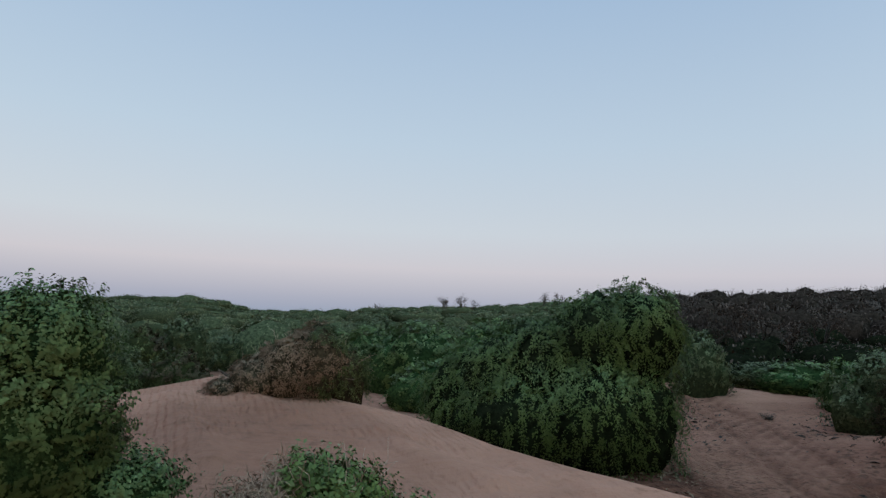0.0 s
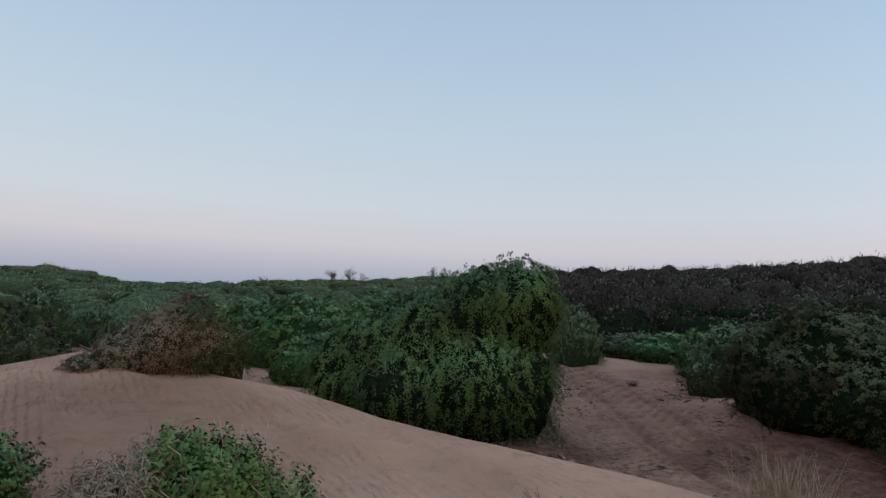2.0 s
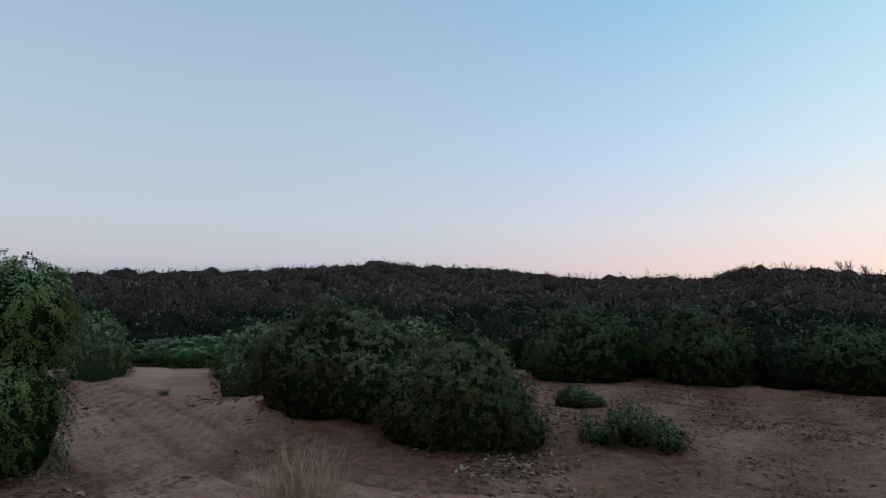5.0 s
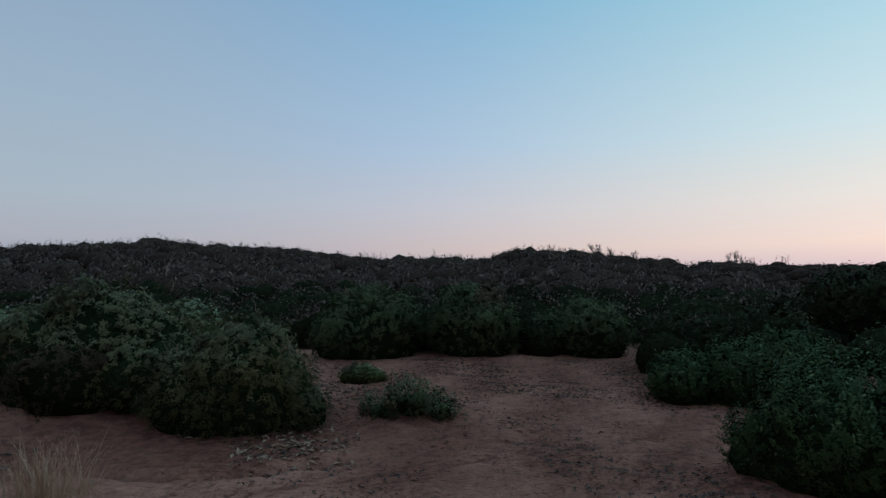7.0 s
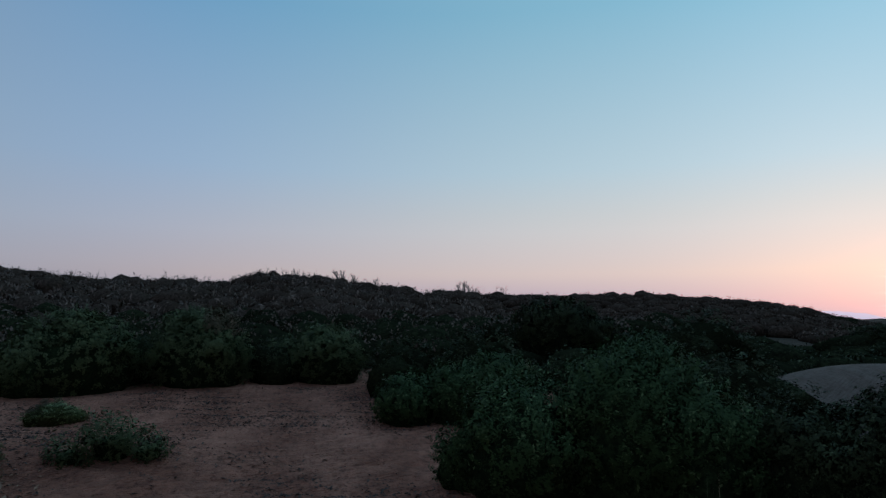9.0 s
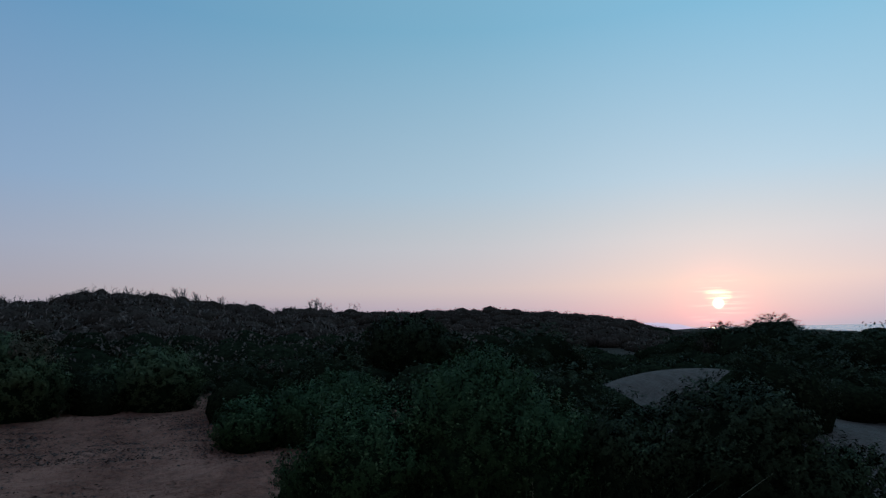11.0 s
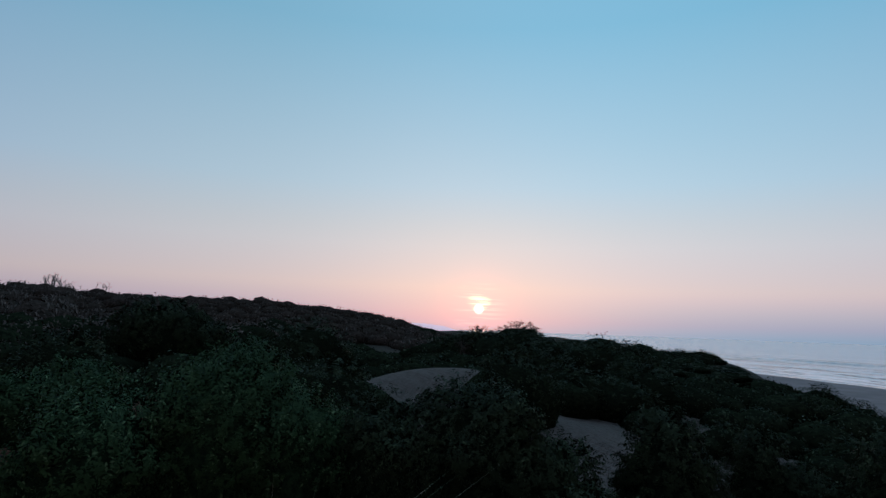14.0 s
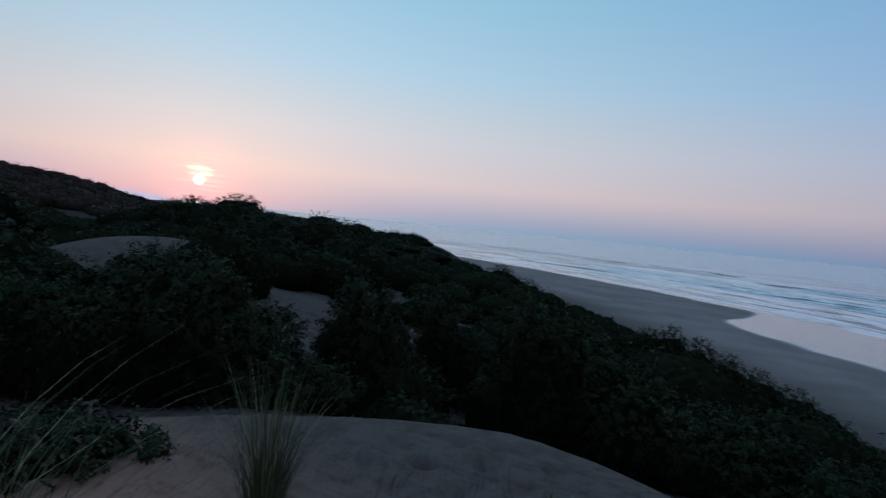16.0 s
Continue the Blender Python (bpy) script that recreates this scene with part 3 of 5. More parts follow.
def sphere_points(n, rng):
    return unit(rng.normal(size=(n, 3)))


def shell(lobes, n, rng, floor=0.0, lump=0.10, inside=0.92):
    """Points and normals on the outside of a heap of ellipsoids (x, y, z, rx, ry, rz)."""
    L = np.array(lobes, float)
    area = (L[:, 3] * L[:, 4] + L[:, 3] * L[:, 5] + L[:, 4] * L[:, 5])
    pick = rng.choice(len(L), size=int(n * 2.2), p=area / area.sum())
    d = sphere_points(len(pick), rng)
    rad = 1 + lump * (np.sin(7 * d[:, 0] + pick) * np.sin(6 * d[:, 1] + 2 * pick) + np.sin(9 * d[:, 2] + pick) * 0.6)
    P = L[pick, :3] + d * L[pick, 3:] * rad[:, None]
    N = unit(d / L[pick, 3:])
    ok = P[:, 2] > floor
    for i in range(len(L)):
        q = (((P - L[i, :3]) / L[i, 3:]) ** 2).sum(1)
        ok &= (q > inside ** 2) | (pick == i)
    return P[ok][:n], N[ok][:n]


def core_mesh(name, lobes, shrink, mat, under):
    pieces, shade_tilt = [], []
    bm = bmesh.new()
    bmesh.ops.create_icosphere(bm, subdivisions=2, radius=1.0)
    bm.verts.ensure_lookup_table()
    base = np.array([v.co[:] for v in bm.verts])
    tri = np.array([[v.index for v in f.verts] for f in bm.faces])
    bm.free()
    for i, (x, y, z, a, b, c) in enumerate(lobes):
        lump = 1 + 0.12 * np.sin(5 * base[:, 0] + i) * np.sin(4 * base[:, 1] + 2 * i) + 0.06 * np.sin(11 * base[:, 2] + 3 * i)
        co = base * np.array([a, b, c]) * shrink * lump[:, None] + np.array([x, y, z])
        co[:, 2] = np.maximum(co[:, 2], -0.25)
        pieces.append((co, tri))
        shade_tilt.append(unit(base / np.array([a, b, c]) + 0.12 * np.sin(base[:, [1, 2, 0]] * 17 + i)) - np.array([0, 0, 0.35]))
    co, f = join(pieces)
    return quick_mesh(name, undercut(co, under), f, mat, True, unit(np.concatenate(shade_tilt)))


def sprays(P, N, k, reach, size, rng, wide, rise, fall):
    """Leafy shoots: each starts inside the crown, runs out and up, then droops; k leaves stand along it in two ranks."""
    n = len(P)
    L = reach * rng.uniform(0.5, 1.4, (n, 1, 1))
    way = unit(N + 0.4 * rng.normal(size=(n, 3)) + np.array([0, 0, rise]))[:, None]
    t = ((np.arange(k)[None] + rng.uniform(0, 1, (n, k))) / k)[..., None]
    drop = fall * rng.uniform(0.5, 1.3, (n, 1, 1))
    Q = P[:, None] + way * L * (t - 0.4) - np.array([0, 0, 1.0]) * L * drop * t * t
    run = unit(way - np.array([0, 0, 2.0]) * drop * t)
    edge = unit(np.cross(run, N[:, None] + 0.25 * rng.normal(size=(n, 1, 3)))) * np.where(np.arange(k) % 2, 1.0, -1.0)[None, :, None]
    Q = Q + edge * size * 0.5 + rng.normal(size=Q.shape) * size * 0.25
    face = N[:, None] * 0.8 + way * 0.25 + np.array([0, 0, 0.15])
    co, f = leaves(Q.reshape(-1, 3), np.broadcast_to(face, Q.shape).reshape(-1, 3), size, rng, wide, 0.5, 0.1, (run * 0.7 + edge * 0.8).reshape(-1, 3))
    tone = np.clip(0.72 * rng.uniform(0, 1, (n, 1)) + 0.32 * t[..., 0], 0, 1)
    return co, f, np.repeat(tone.reshape(-1), 4)


def shade_tilt(way, much=0.75):
    """Shade put into the normals: tilted down at flanks and foot, open on top."""
    return np.array([0, 0, -much]) * (1 - np.clip(way[..., 2:3], 0, 1) ** 0.8)


def crown_normals(co, f, heap, share=0.75):
    """Leaf normals that lean towards the swelling of the crown, so that a bush is shaded as a soft round mass."""
    way, top = np.zeros_like(co), np.full(len(co), 1e-9)
    for x, y, z, a, b, c in heap:
        g = (co - np.array([x, y, z])) / np.array([a, b, c])
        q = np.sqrt((g * g).sum(1))
        k = np.exp(-9 * np.abs(q - 1.0))
        way += (g / np.array([a, b, c])) * (k / np.maximum(q, 0.05))[:, None]
        top += k
    q = co[f]
    own = unit(np.cross(q[:, 1] - q[:, 3], q[:, 0] - q[:, 2]))
    own = np.repeat(own, f.shape[1], 0)
    way = unit(way + np.array([0, 0, 1e-6]))
    own *= np.where((own * way).sum(1, keepdims=True) < 0, -1.0, 1.0)
    return unit((way + shade_tilt(way)) * share + own * (1 - share))


def lumpy(lobes, rng, n):
    """Smaller swellings on the crown, for an uneven outline."""
    L = [tuple(q) for q in lobes]
    for _ in range(n):
        x, y, z, a, b, c = lobes[rng.integers(len(lobes))]
        d = sphere_points(1, rng)[0]
        d[2] = abs(d[2]) * 0.9 + 0.1
        s = rng.uniform(0.22, 0.42)
        L.append((x + d[0] * a * 0.82, y + d[1] * b * 0.82, z + d[2] * c * 0.82, a * s, b * s, c * s * 0.9))
    return L


def undercut(co, u):
    """Draw the foot of a bush in under its crown by the share u."""
    if not u:
        return co
    out, top = np.array(co), co[:, 2].max()
    out[:, :2] *= (1 - u * np.clip(1 - co[:, 2:3] / top, 0, 1) ** 1.3)
    return out


def limbs(lobes, rng, n=7, r=0.04):
    out = []
    for i in range(n):
        x, y, z, a, b, c = lobes[i % len(lobes)]
        end = np.array([x, y, z]) + sphere_points(1, rng)[0] * np.array([a, b, c]) * 0.6
        end[2] = max(end[2], 0.3)
        start = np.array([x * 0.4 + rng.normal() * 0.1, y * 0.4 + rng.normal() * 0.1, -0.15])
        mid = (start + end) / 2 + rng.normal(size=3) * 0.12
        s = np.linspace(0, 1, 6)[:, None]
        out.append(tube((1 - s) ** 2 * start + 2 * s * (1 - s) * mid + s * s * end, r, r * 0.3))
    return join(out)


def shrub(name, place, lobes, mat, label, seed, n=900, per=26, size=0.06, reach=0.3, wide=0.46, rise=0.5, fall=0.35, category="bush", group="",
          core=0.9, turn=0.0, second=None, twig_n=0, lumps=7, whips=40, skirt=0.22, mass=None, lift=0.08, soft=0.86, under=0.05, ground=True):
    """A bush: stems, a shade-coloured inner body and an outer coat of leafy shoots."""
    rng = np.random.default_rng(seed)
    root = new(name)
    x, y, z = place
    root.matrix_basis = pose(x, y, z, 0, 0, turn)
    tagged(root, label, category, group)
    # every swelling reaches down to the ground, so that the flanks stand on the sand
    lobes = [(a, b, (c + h) * 0.26, p, q, (c + h) * 0.74) if ground and c > 0.35 * h else (a, b, c, p, q, h) for a, b, c, p, q, h in lobes]
    heap = lumpy(lobes, rng, lumps)
    P, N = shell(heap, int(n * 2.6), rng, floor=lift, lump=0.13)
    # shoots crowd on the open top; thinner flanks show the shade-coloured body
    full = (0.5 * (N[:, 2] + 1)) ** 1.3 + 0.25 * (P[:, 2] / P[:, 2].max()) ** 2
    keep = rng.uniform(size=len(P)) < np.clip(full, skirt, 1.0)
    P, N = P[keep][:n], N[keep][:n]
    # shoots stand in swags: whole patches reach further out than their neighbours
    swag = np.sin(P[:, 0] * 5.1 + seed) * np.sin(P[:, 1] * 4.3 + 2 * seed) * np.sin(P[:, 2] * 6.7 + 3 * seed)
    P = P + N * ((0.20 * swag + rng.uniform(-0.30, 0.15, len(P))) * reach)[:, None]
    mine = np.zeros(len(P), bool) if not second else second[2](P)
    Q, M = shell(heap, whips, rng, floor=0.3)
    sets = [sprays(P[~mine], N[~mine], per, reach, size, rng, wide, rise, fall), sprays(Q, M, 10, reach * 1.3, size * 0.85, rng, wide, rise + 0.5, fall * 0.3)]
    co, f = join([q[:2] for q in sets])
    part("foliage", quick_mesh(name, undercut(co, under), f, mat, True, crown_normals(co, f, heap, soft), np.concatenate([q[2] for q in sets])), root)
    if second and mine.any():
        thin = second[3] if len(second) > 3 else 1.0
        co, f, tone = sprays(P[mine], N[mine], per, reach, size * (1.0 if thin == 1.0 else 2.2), rng, wide * thin, rise, fall)
        part("foliage", quick_mesh(name, undercut(co, under), f, second[0], True, crown_normals(co, f, heap, soft), tone), root, second[1])
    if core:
        part("shade_body", core_mesh(name + "_inner", lobes, core, mass or MASS_OF.get(mat, INNER_SHADE), under), root)
    part("stem", quick_mesh(name + "_stem", *limbs(lobes, rng), BARK, True), root)
    if twig_n:
        Q, M = shell(lobes, twig_n, rng, floor=0.15)
        out = []
        for p, q in zip(Q, M):
            e = p + (q * 0.7 + np.array([0, 0, 0.4]) + rng.normal(size=3) * 0.4) * rng.uniform(0.06, 0.18)
            m = (p + e) / 2 + rng.normal(size=3) * 0.025
            out.append(tube(np.array([p - q * 0.2, m, e]), 0.0048, 0.002, 3))
        tagged(part("dead_wood", quick_mesh(name + "_dead", *join(out), PALE), root, "pale dry twigs"), kind="stuff")
    return root


# ---------- ground, beach, sea ----------
def build_ground():
    fine = np.linspace(-44, 198, 410)
    rest = np.linspace(198, 316, 70)[1:-1]
    azs = np.radians(np.concatenate([fine, rest]))
    rs = np.concatenate([np.geomspace(0.8, 3.4, 40), np.geomspace(3.4, 5.5, 50)[1:], np.geomspace(5.5, 30, 160)[1:], np.geomspace(30, 4200, 50)[1:]])
    A, R = np.meshgrid(azs, rs)
    rc = wrap(np.degrees(A), LIP, 1) + 0.36
    R = np.where(R < 5.5, R * rc / 5.5, R + (rc - 5.5) * np.exp(-np.maximum(R - 5.5, 0) / 8))
    X, Y = R * np.sin(A), R * np.cos(A)
    Z = land(X.ravel(), Y.ravel()).reshape(X.shape)
    co = np.stack([X, Y, Z], -1).reshape(-1, 3)
    n, m = A.shape
    i, j = np.meshgrid(np.arange(n - 1), np.arange(m), indexing="ij")
    j2 = (j + 1) % m
    quads = np.stack([i * m + j, (i + 1) * m + j, (i + 1) * m + j2, i * m + j2], -1).reshape(-1, 4)
    hub = len(co)
    co = np.vstack([co, [[0, 0, land_at(0, 0)]]])
    me = quick_mesh("ground", co, quads, SAND, True)
    bm = bmesh.new()
    bm.from_mesh(me)
    bm.verts.ensure_lookup_table()
    for k in range(m):
        bm.faces.new((bm.verts[hub], bm.verts[k], bm.verts[(k + 1) % m])).smooth = True
    bmesh.ops.recalc_face_normals(bm, faces=bm.faces[-m:])
    bm.to_mesh(me)
    bm.free()
    mark = me.attributes.new("soil_shade", "FLOAT", "POINT")
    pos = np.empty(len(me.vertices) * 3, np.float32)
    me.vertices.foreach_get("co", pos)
    mark.data.foreach_set("value", soil_shade_at(pos[0::3].astype(float), pos[1::3].astype(float)).astype(np.float32))
    tagged(new("ground", me), "pinkish-brown dune sand running down to a grey beach", "sand", kind="structure")


def build_sea():
    u = np.concatenate([-np.geomspace(4000, 20, 40), np.linspace(-15, 600, 110), np.geomspace(610, 4200, 40)])
    v = np.concatenate([np.linspace(-4000, 60, 20), np.linspace(66, 260, 170), np.geomspace(262, 4300, 45)])
    U, V = np.meshgrid(u, v)
    X, Y = U * SEA_Y * -1 + V * SEA_X, U * SEA_X + V * SEA_Y
    swell, shore = 0.0, V + np.maximum(U - 110, 0) ** 2 / 700
    for k, (v0, h, ph) in enumerate([(138, 0.2, 0.3), (149, 0.35, 1.2), (163, 0.6, 2.4), (180, 0.8, 0.7), (203, 0.9, 3.4), (240, 1.0, 5.0), (300, 1.0, 1.0), (390, 1.1, 2.0)]):
        line = v0 + 5 * np.sin(U / 47 + ph) + 3 * np.sin(U / 19 + 2 * ph)
        power = np.clip(0.55 + 0.6 * np.sin(U / 61 + ph * 3) + 0.3 * np.sin(U / 23 + ph), 0.05, 1.3)
        s = (shore - line) / (2.2 + k * 0.5)
        swell = swell + h * power * np.where(s < 0, np.exp(-s * s * 2.2), np.exp(-s * s * 0.5))
    Z = -16.02 + swell * 0.8 + 0.05 * ripple_noise(U, V, 3.0, 3, 6)
    co = np.stack([X, Y, Z], -1).reshape(-1, 3)
    n, m = U.shape
    i, j = np.meshgrid(np.arange(n - 1), np.arange(m - 1), indexing="ij")
    quads = np.stack([i * m + j, i * m + j + 1, (i + 1) * m + j + 1, (i + 1) * m + j], -1).reshape(-1, 4)
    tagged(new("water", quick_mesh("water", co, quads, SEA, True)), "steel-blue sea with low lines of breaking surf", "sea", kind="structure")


def build_far_headland():
    m, n, p = material("hazed_land_glow")
    # haze over the far land is imitated by a pale colour and a glow
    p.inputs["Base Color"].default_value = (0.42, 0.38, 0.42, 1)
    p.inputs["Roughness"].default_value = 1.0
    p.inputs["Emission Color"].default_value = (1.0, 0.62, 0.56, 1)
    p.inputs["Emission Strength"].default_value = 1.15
    az = np.linspace(119, 131, 60)
    rng = np.random.default_rng(3)
    top = 1.7 + 1900 * np.tan(np.radians(np.interp(az, [119, 122, 124, 125.2, 126.5, 128.5, 131], [0.25, 0.42, 0.34, 0.22, 0.25, 0.02, -0.7]))) + rng.normal(size=60) * 0.5
    rows = []
    for d, f in ((1700, 0.0), (1800, 0.7), (1900, 1.0), (2100, 0.6), (2300, 0.0)):
        rows.append(np.stack([d * np.sin(np.radians(az)), d * np.cos(np.radians(az)), -16.5 + (top + 16.5) * f], -1))
    co = np.concatenate(rows)
    q = [[i * 60 + j, i * 60 + j + 1, (i + 1) * 60 + j + 1, (i + 1) * 60 + j] for i in range(4) for j in range(59)]
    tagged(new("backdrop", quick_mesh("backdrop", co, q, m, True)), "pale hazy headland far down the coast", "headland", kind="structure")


build_ground()
build_sea()
build_far_headland()


# ---------- scrub on the hill and the slopes ----------
def dome(level):
    """The upper part of a round ball, as corner and face arrays."""
    bm = bmesh.new()
    bmesh.ops.create_icosphere(bm, subdivisions=level, radius=1.0)
    bmesh.ops.delete(bm, geom=[w for w in bm.verts if w.co.z < -0.35], context="VERTS")
    bm.verts.index_update()
    bm.verts.ensure_lookup_table()
    co = np.array([w.co[:] for w in bm.verts])
    tri = np.array([[w.index for w in f.verts] for f in bm.faces])
    bm.free()
    return co, tri


COARSE, FINE = dome(2), dome(3)


def scrub(name, spots, mat, mass, label, seed, per_clump, leaf, kind_word="scrub", feather=0.7, ball=FINE, blade=0.5):
    """A thicket of many rounded bushes: leafy sprays over dark inner masses, each dome with its own tone."""
    rng = np.random.default_rng(seed)
    x, y, w, h = (np.array(c) for c in zip(*spots))
    z = land(x, y)
    n = len(x)
    heads_n = 22
    heads = sphere_points(n * heads_n, rng).reshape(n, heads_n, 3)
    heads[..., 2] = np.abs(heads[..., 2]) ** 0.7 * 1.1
    heads = unit(heads)
    rise = rng.uniform(0.86, 1.12, (n, heads_n))
    which = rng.integers(heads_n, size=(n, per_clump))
    off = rng.normal(size=(n, per_clump, 3)) * 0.20
    d = unit(np.take_along_axis(heads, which[..., None].repeat(3, -1), 1) + off)
    lump = np.take_along_axis(rise, which, 1) + 0.08 * np.sin(3 * d[..., 0] + x[:, None]) * np.sin(3 * d[..., 1] + y[:, None]) + rng.normal(size=d.shape[:2]) * 0.035 - 1.1 * np.minimum((off ** 2).sum(-1), 0.2)
    base = np.stack([x, y, z], -1)[:, None]
    spread = np.stack([w, w, h], -1)[:, None]
    P = base + (d * lump[..., None] + np.array([0, 0, 0.06])) * spread
    size = (leaf * rng.uniform(0.7, 1.4, (n, per_clump))).reshape(-1, 1)
    co, f = leaves(P.reshape(-1, 3), d.reshape(-1, 3), size, rng, blade, 0.6, 0.0, (d * 0.5 + np.array([0, 0, feather])).reshape(-1, 3))
    bush_tone, head_tone = rng.uniform(0, 1, (n, 1)), rng.uniform(0, 1, (n, heads_n))
    tone = np.repeat((0.62 * bush_tone + 0.38 * np.take_along_axis(head_tone, which, 1)).reshape(-1), 4)
    swell = unit(d + shade_tilt(d) + 0.35 * np.take_along_axis(heads, which[..., None].repeat(3, -1), 1))
    nrm = unit(np.repeat(swell.reshape(-1, 3), 4, 0) + rng.normal(size=(len(co), 3)) * 0.12)
    root = new(name)
    tagged(root, label, kind_word, kind="stuff")
    part("foliage", quick_mesh(name, co, f, mat, True, nrm, tone), root)
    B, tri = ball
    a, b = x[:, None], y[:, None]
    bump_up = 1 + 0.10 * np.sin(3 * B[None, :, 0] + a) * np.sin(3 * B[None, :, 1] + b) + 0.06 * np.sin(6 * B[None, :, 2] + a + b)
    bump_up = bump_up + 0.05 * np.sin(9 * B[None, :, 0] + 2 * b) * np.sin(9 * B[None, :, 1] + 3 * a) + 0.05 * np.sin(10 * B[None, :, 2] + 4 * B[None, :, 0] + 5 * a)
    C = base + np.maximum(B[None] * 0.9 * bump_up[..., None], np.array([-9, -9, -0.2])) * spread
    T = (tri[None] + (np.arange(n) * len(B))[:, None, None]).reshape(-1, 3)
    down = unit(np.tile(B + shade_tilt(B), (n, 1)))
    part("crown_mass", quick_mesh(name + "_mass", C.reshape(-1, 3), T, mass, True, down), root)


def scatter(seed, n, az0, az1, r0, r1, w0, w1, tall, keep=None, apart=0.0):
    """Places, spreads and heights of bushes over a sector; with apart, no two crowd each other closer than that share of their spreads."""
    rng = np.random.default_rng(seed)
    out = []
    for _ in range(n):
        a, r = rng.uniform(az0, az1), math.sqrt(rng.uniform(r0 * r0, r1 * r1))
        x, y = polar(a, r)
        w = w0 + (w1 - w0) * rng.uniform() ** 1.8
        if keep is not None and not keep(a, r, x, y):
            continue
        if apart and any((x - q[0]) ** 2 + (y - q[1]) ** 2 < (apart * (w + q[2])) ** 2 for q in out):
            continue
        out.append((x, y, w, w * tall * rng.uniform(0.8, 1.15)))
    return out


def inland(a, r, x, y):
    return x * SEA_X + y * SEA_Y < 6


def off_lane(a, r, x, y):
    """Clear of the sandy lane that runs down between the slope bushes."""
    return not (148 < a < 153.5 and 12 < r < 22)


def seaward(a, r, x, y):
    v = x * SEA_X + y * SEA_Y
    return 4.5 < v < 45 and not (a < 157.5 and r > 36) and not (a > 186 and v > 38) and off_lane(a, r, x, y) and r > 13


scrub("hill_scrub", scatter(11, 5200, 16, 97, 46, 122, 1.2, 2.3, 0.95, inland, 0.42), SCRUB, SCRUB_CROWN, "dense grey-brown thorn scrub covering the hillside", 12, 84, 0.42, feather=1.3, ball=COARSE, blade=0.24)
scrub("hill_scrub", scatter(21, 2600, 95, 129, 48, 122, 1.0, 1.7, 0.7, inland, 0.42), SCRUB, SCRUB_CROWN, "low clipped scrub on the long falling ridge", 22, 45, 0.30, feather=1.2, ball=COARSE, blade=0.28)
scrub("valley_scrub", scatter(13, 1500, -46, 18, 27, 46, 1.7, 3.3, 0.78, inland, 1.02) + scatter(35, 900, -46, 18, 47, 62, 1.5, 2.6, 0.5, inland, 0.85), VALLEY, VALLEY_CROWN, "rolling dark green coastal scrub beyond the dune", 14, 1000, 0.11)
scrub("ridge_scrub", scatter(14, 3200, -46, 18, 62, 112, 1.3, 2.4, 0.45, inland, 0.55), VALLEY, VALLEY_CROWN, "grey-green scrub along the low far ridge", 15, 120, 0.2, ball=COARSE)
scrub("valley_scrub", scatter(15, 1100, 18, 113, 27, 50, 1.2, 2.3, 0.9, inland, 0.5), SCRUB, DEEP_CROWN, "dark thicket filling the dip below the hill", 16, 190, 0.15, ball=COARSE)
scrub("dune_scrub", scatter(17, 1100, 126, 153, 21, 112, 0.9, 1.7, 0.72, lambda a, r, x, y: (r > 26 or a > 134) and not (a > 147.5 and r > 25), 0.45), DEEP, DEEP_CROWN, "dark wind-clipped scrub along the dune ridge", 18, 95, 0.15, ball=COARSE)
scrub("dune_scrub", scatter(23, 200, 146, 172, 17, 40, 0.7, 1.3, 0.7, off_lane, 0.55), DEEP, DEEP_CROWN, "dark scrub on the shoulder of the dune", 24, 240, 0.09)
scrub("dune_scrub", scatter(25, 200, 116, 137, 21.8, 31, 0.8, 1.5, 0.7, None, 0.45), DEEP, DEEP_CROWN, "dark scrub behind the bare dune", 26, 200, 0.1)
scrub("dune_scrub", scatter(33, 160, 96, 121, 20, 46, 0.9, 1.6, 0.7, None, 0.5), DEEP, DEEP_CROWN, "dark scrub in the dip behind the clearing", 34, 120, 0.12, ball=COARSE)
scrub("crest_scrub", scatter(31, 260, 133, 153.5, 27, 39, 0.35, 0.75, 1.1, None, 0.5), DEEP, DEEP_CROWN, "jagged low scrub along the crest of the dune ridge", 32, 90, 0.1, ball=COARSE)
scrub("slope_scrub", scatter(19, 1500, 150, 200, 9, 120, 0.9, 1.9, 0.75, seaward, 0.45), DEEP, DEEP_CROWN, "dark scrub covering the seaward dune slope", 20, 115, 0.13, ball=COARSE)


# ---------- bushes round the hollow ----------
def stand(name, az, d, lobes, *args, **kw):
    x, y = polar(az, d)
    return shrub(name, (x, y, land_at(x, y) - 0.03), lobes, *args, turn=-az, **kw)


stand("creeper_bush", 11.0, 12.3, [(1.4, 0.2, 2.25, 0.9, 1.0, 1.0), (0.7, 0.3, 2.05, 1.0, 1.1, 1.08), (-0.3, 0.35, 1.6, 1.1, 1.1, 1.08), (-1.2, 0.35, 1.2, 1.0, 1.1, 1.05), (-1.95, 0.3, 0.85, 0.75, 0.9, 0.95), (1.35, 0.0, 0.7, 0.85, 1.0, 1.25), (0.6, -0.4, 0.6, 1.1, 1.0, 1.2), (-0.6, -0.4, 0.5, 1.2, 0.9, 1.0), (-1.6, -0.1, 0.4, 1.0, 0.9, 0.8)],
      GREEN, "tall bush draped in green hanging creeper leaves", 31, n=2500, per=32, size=0.052, reach=0.34, wide=0.40, rise=0.2, fall=1.5, lumps=0, whips=30, skirt=0.42, core=0.88, mass=INNER_SHADE, under=0.0, ground=False)
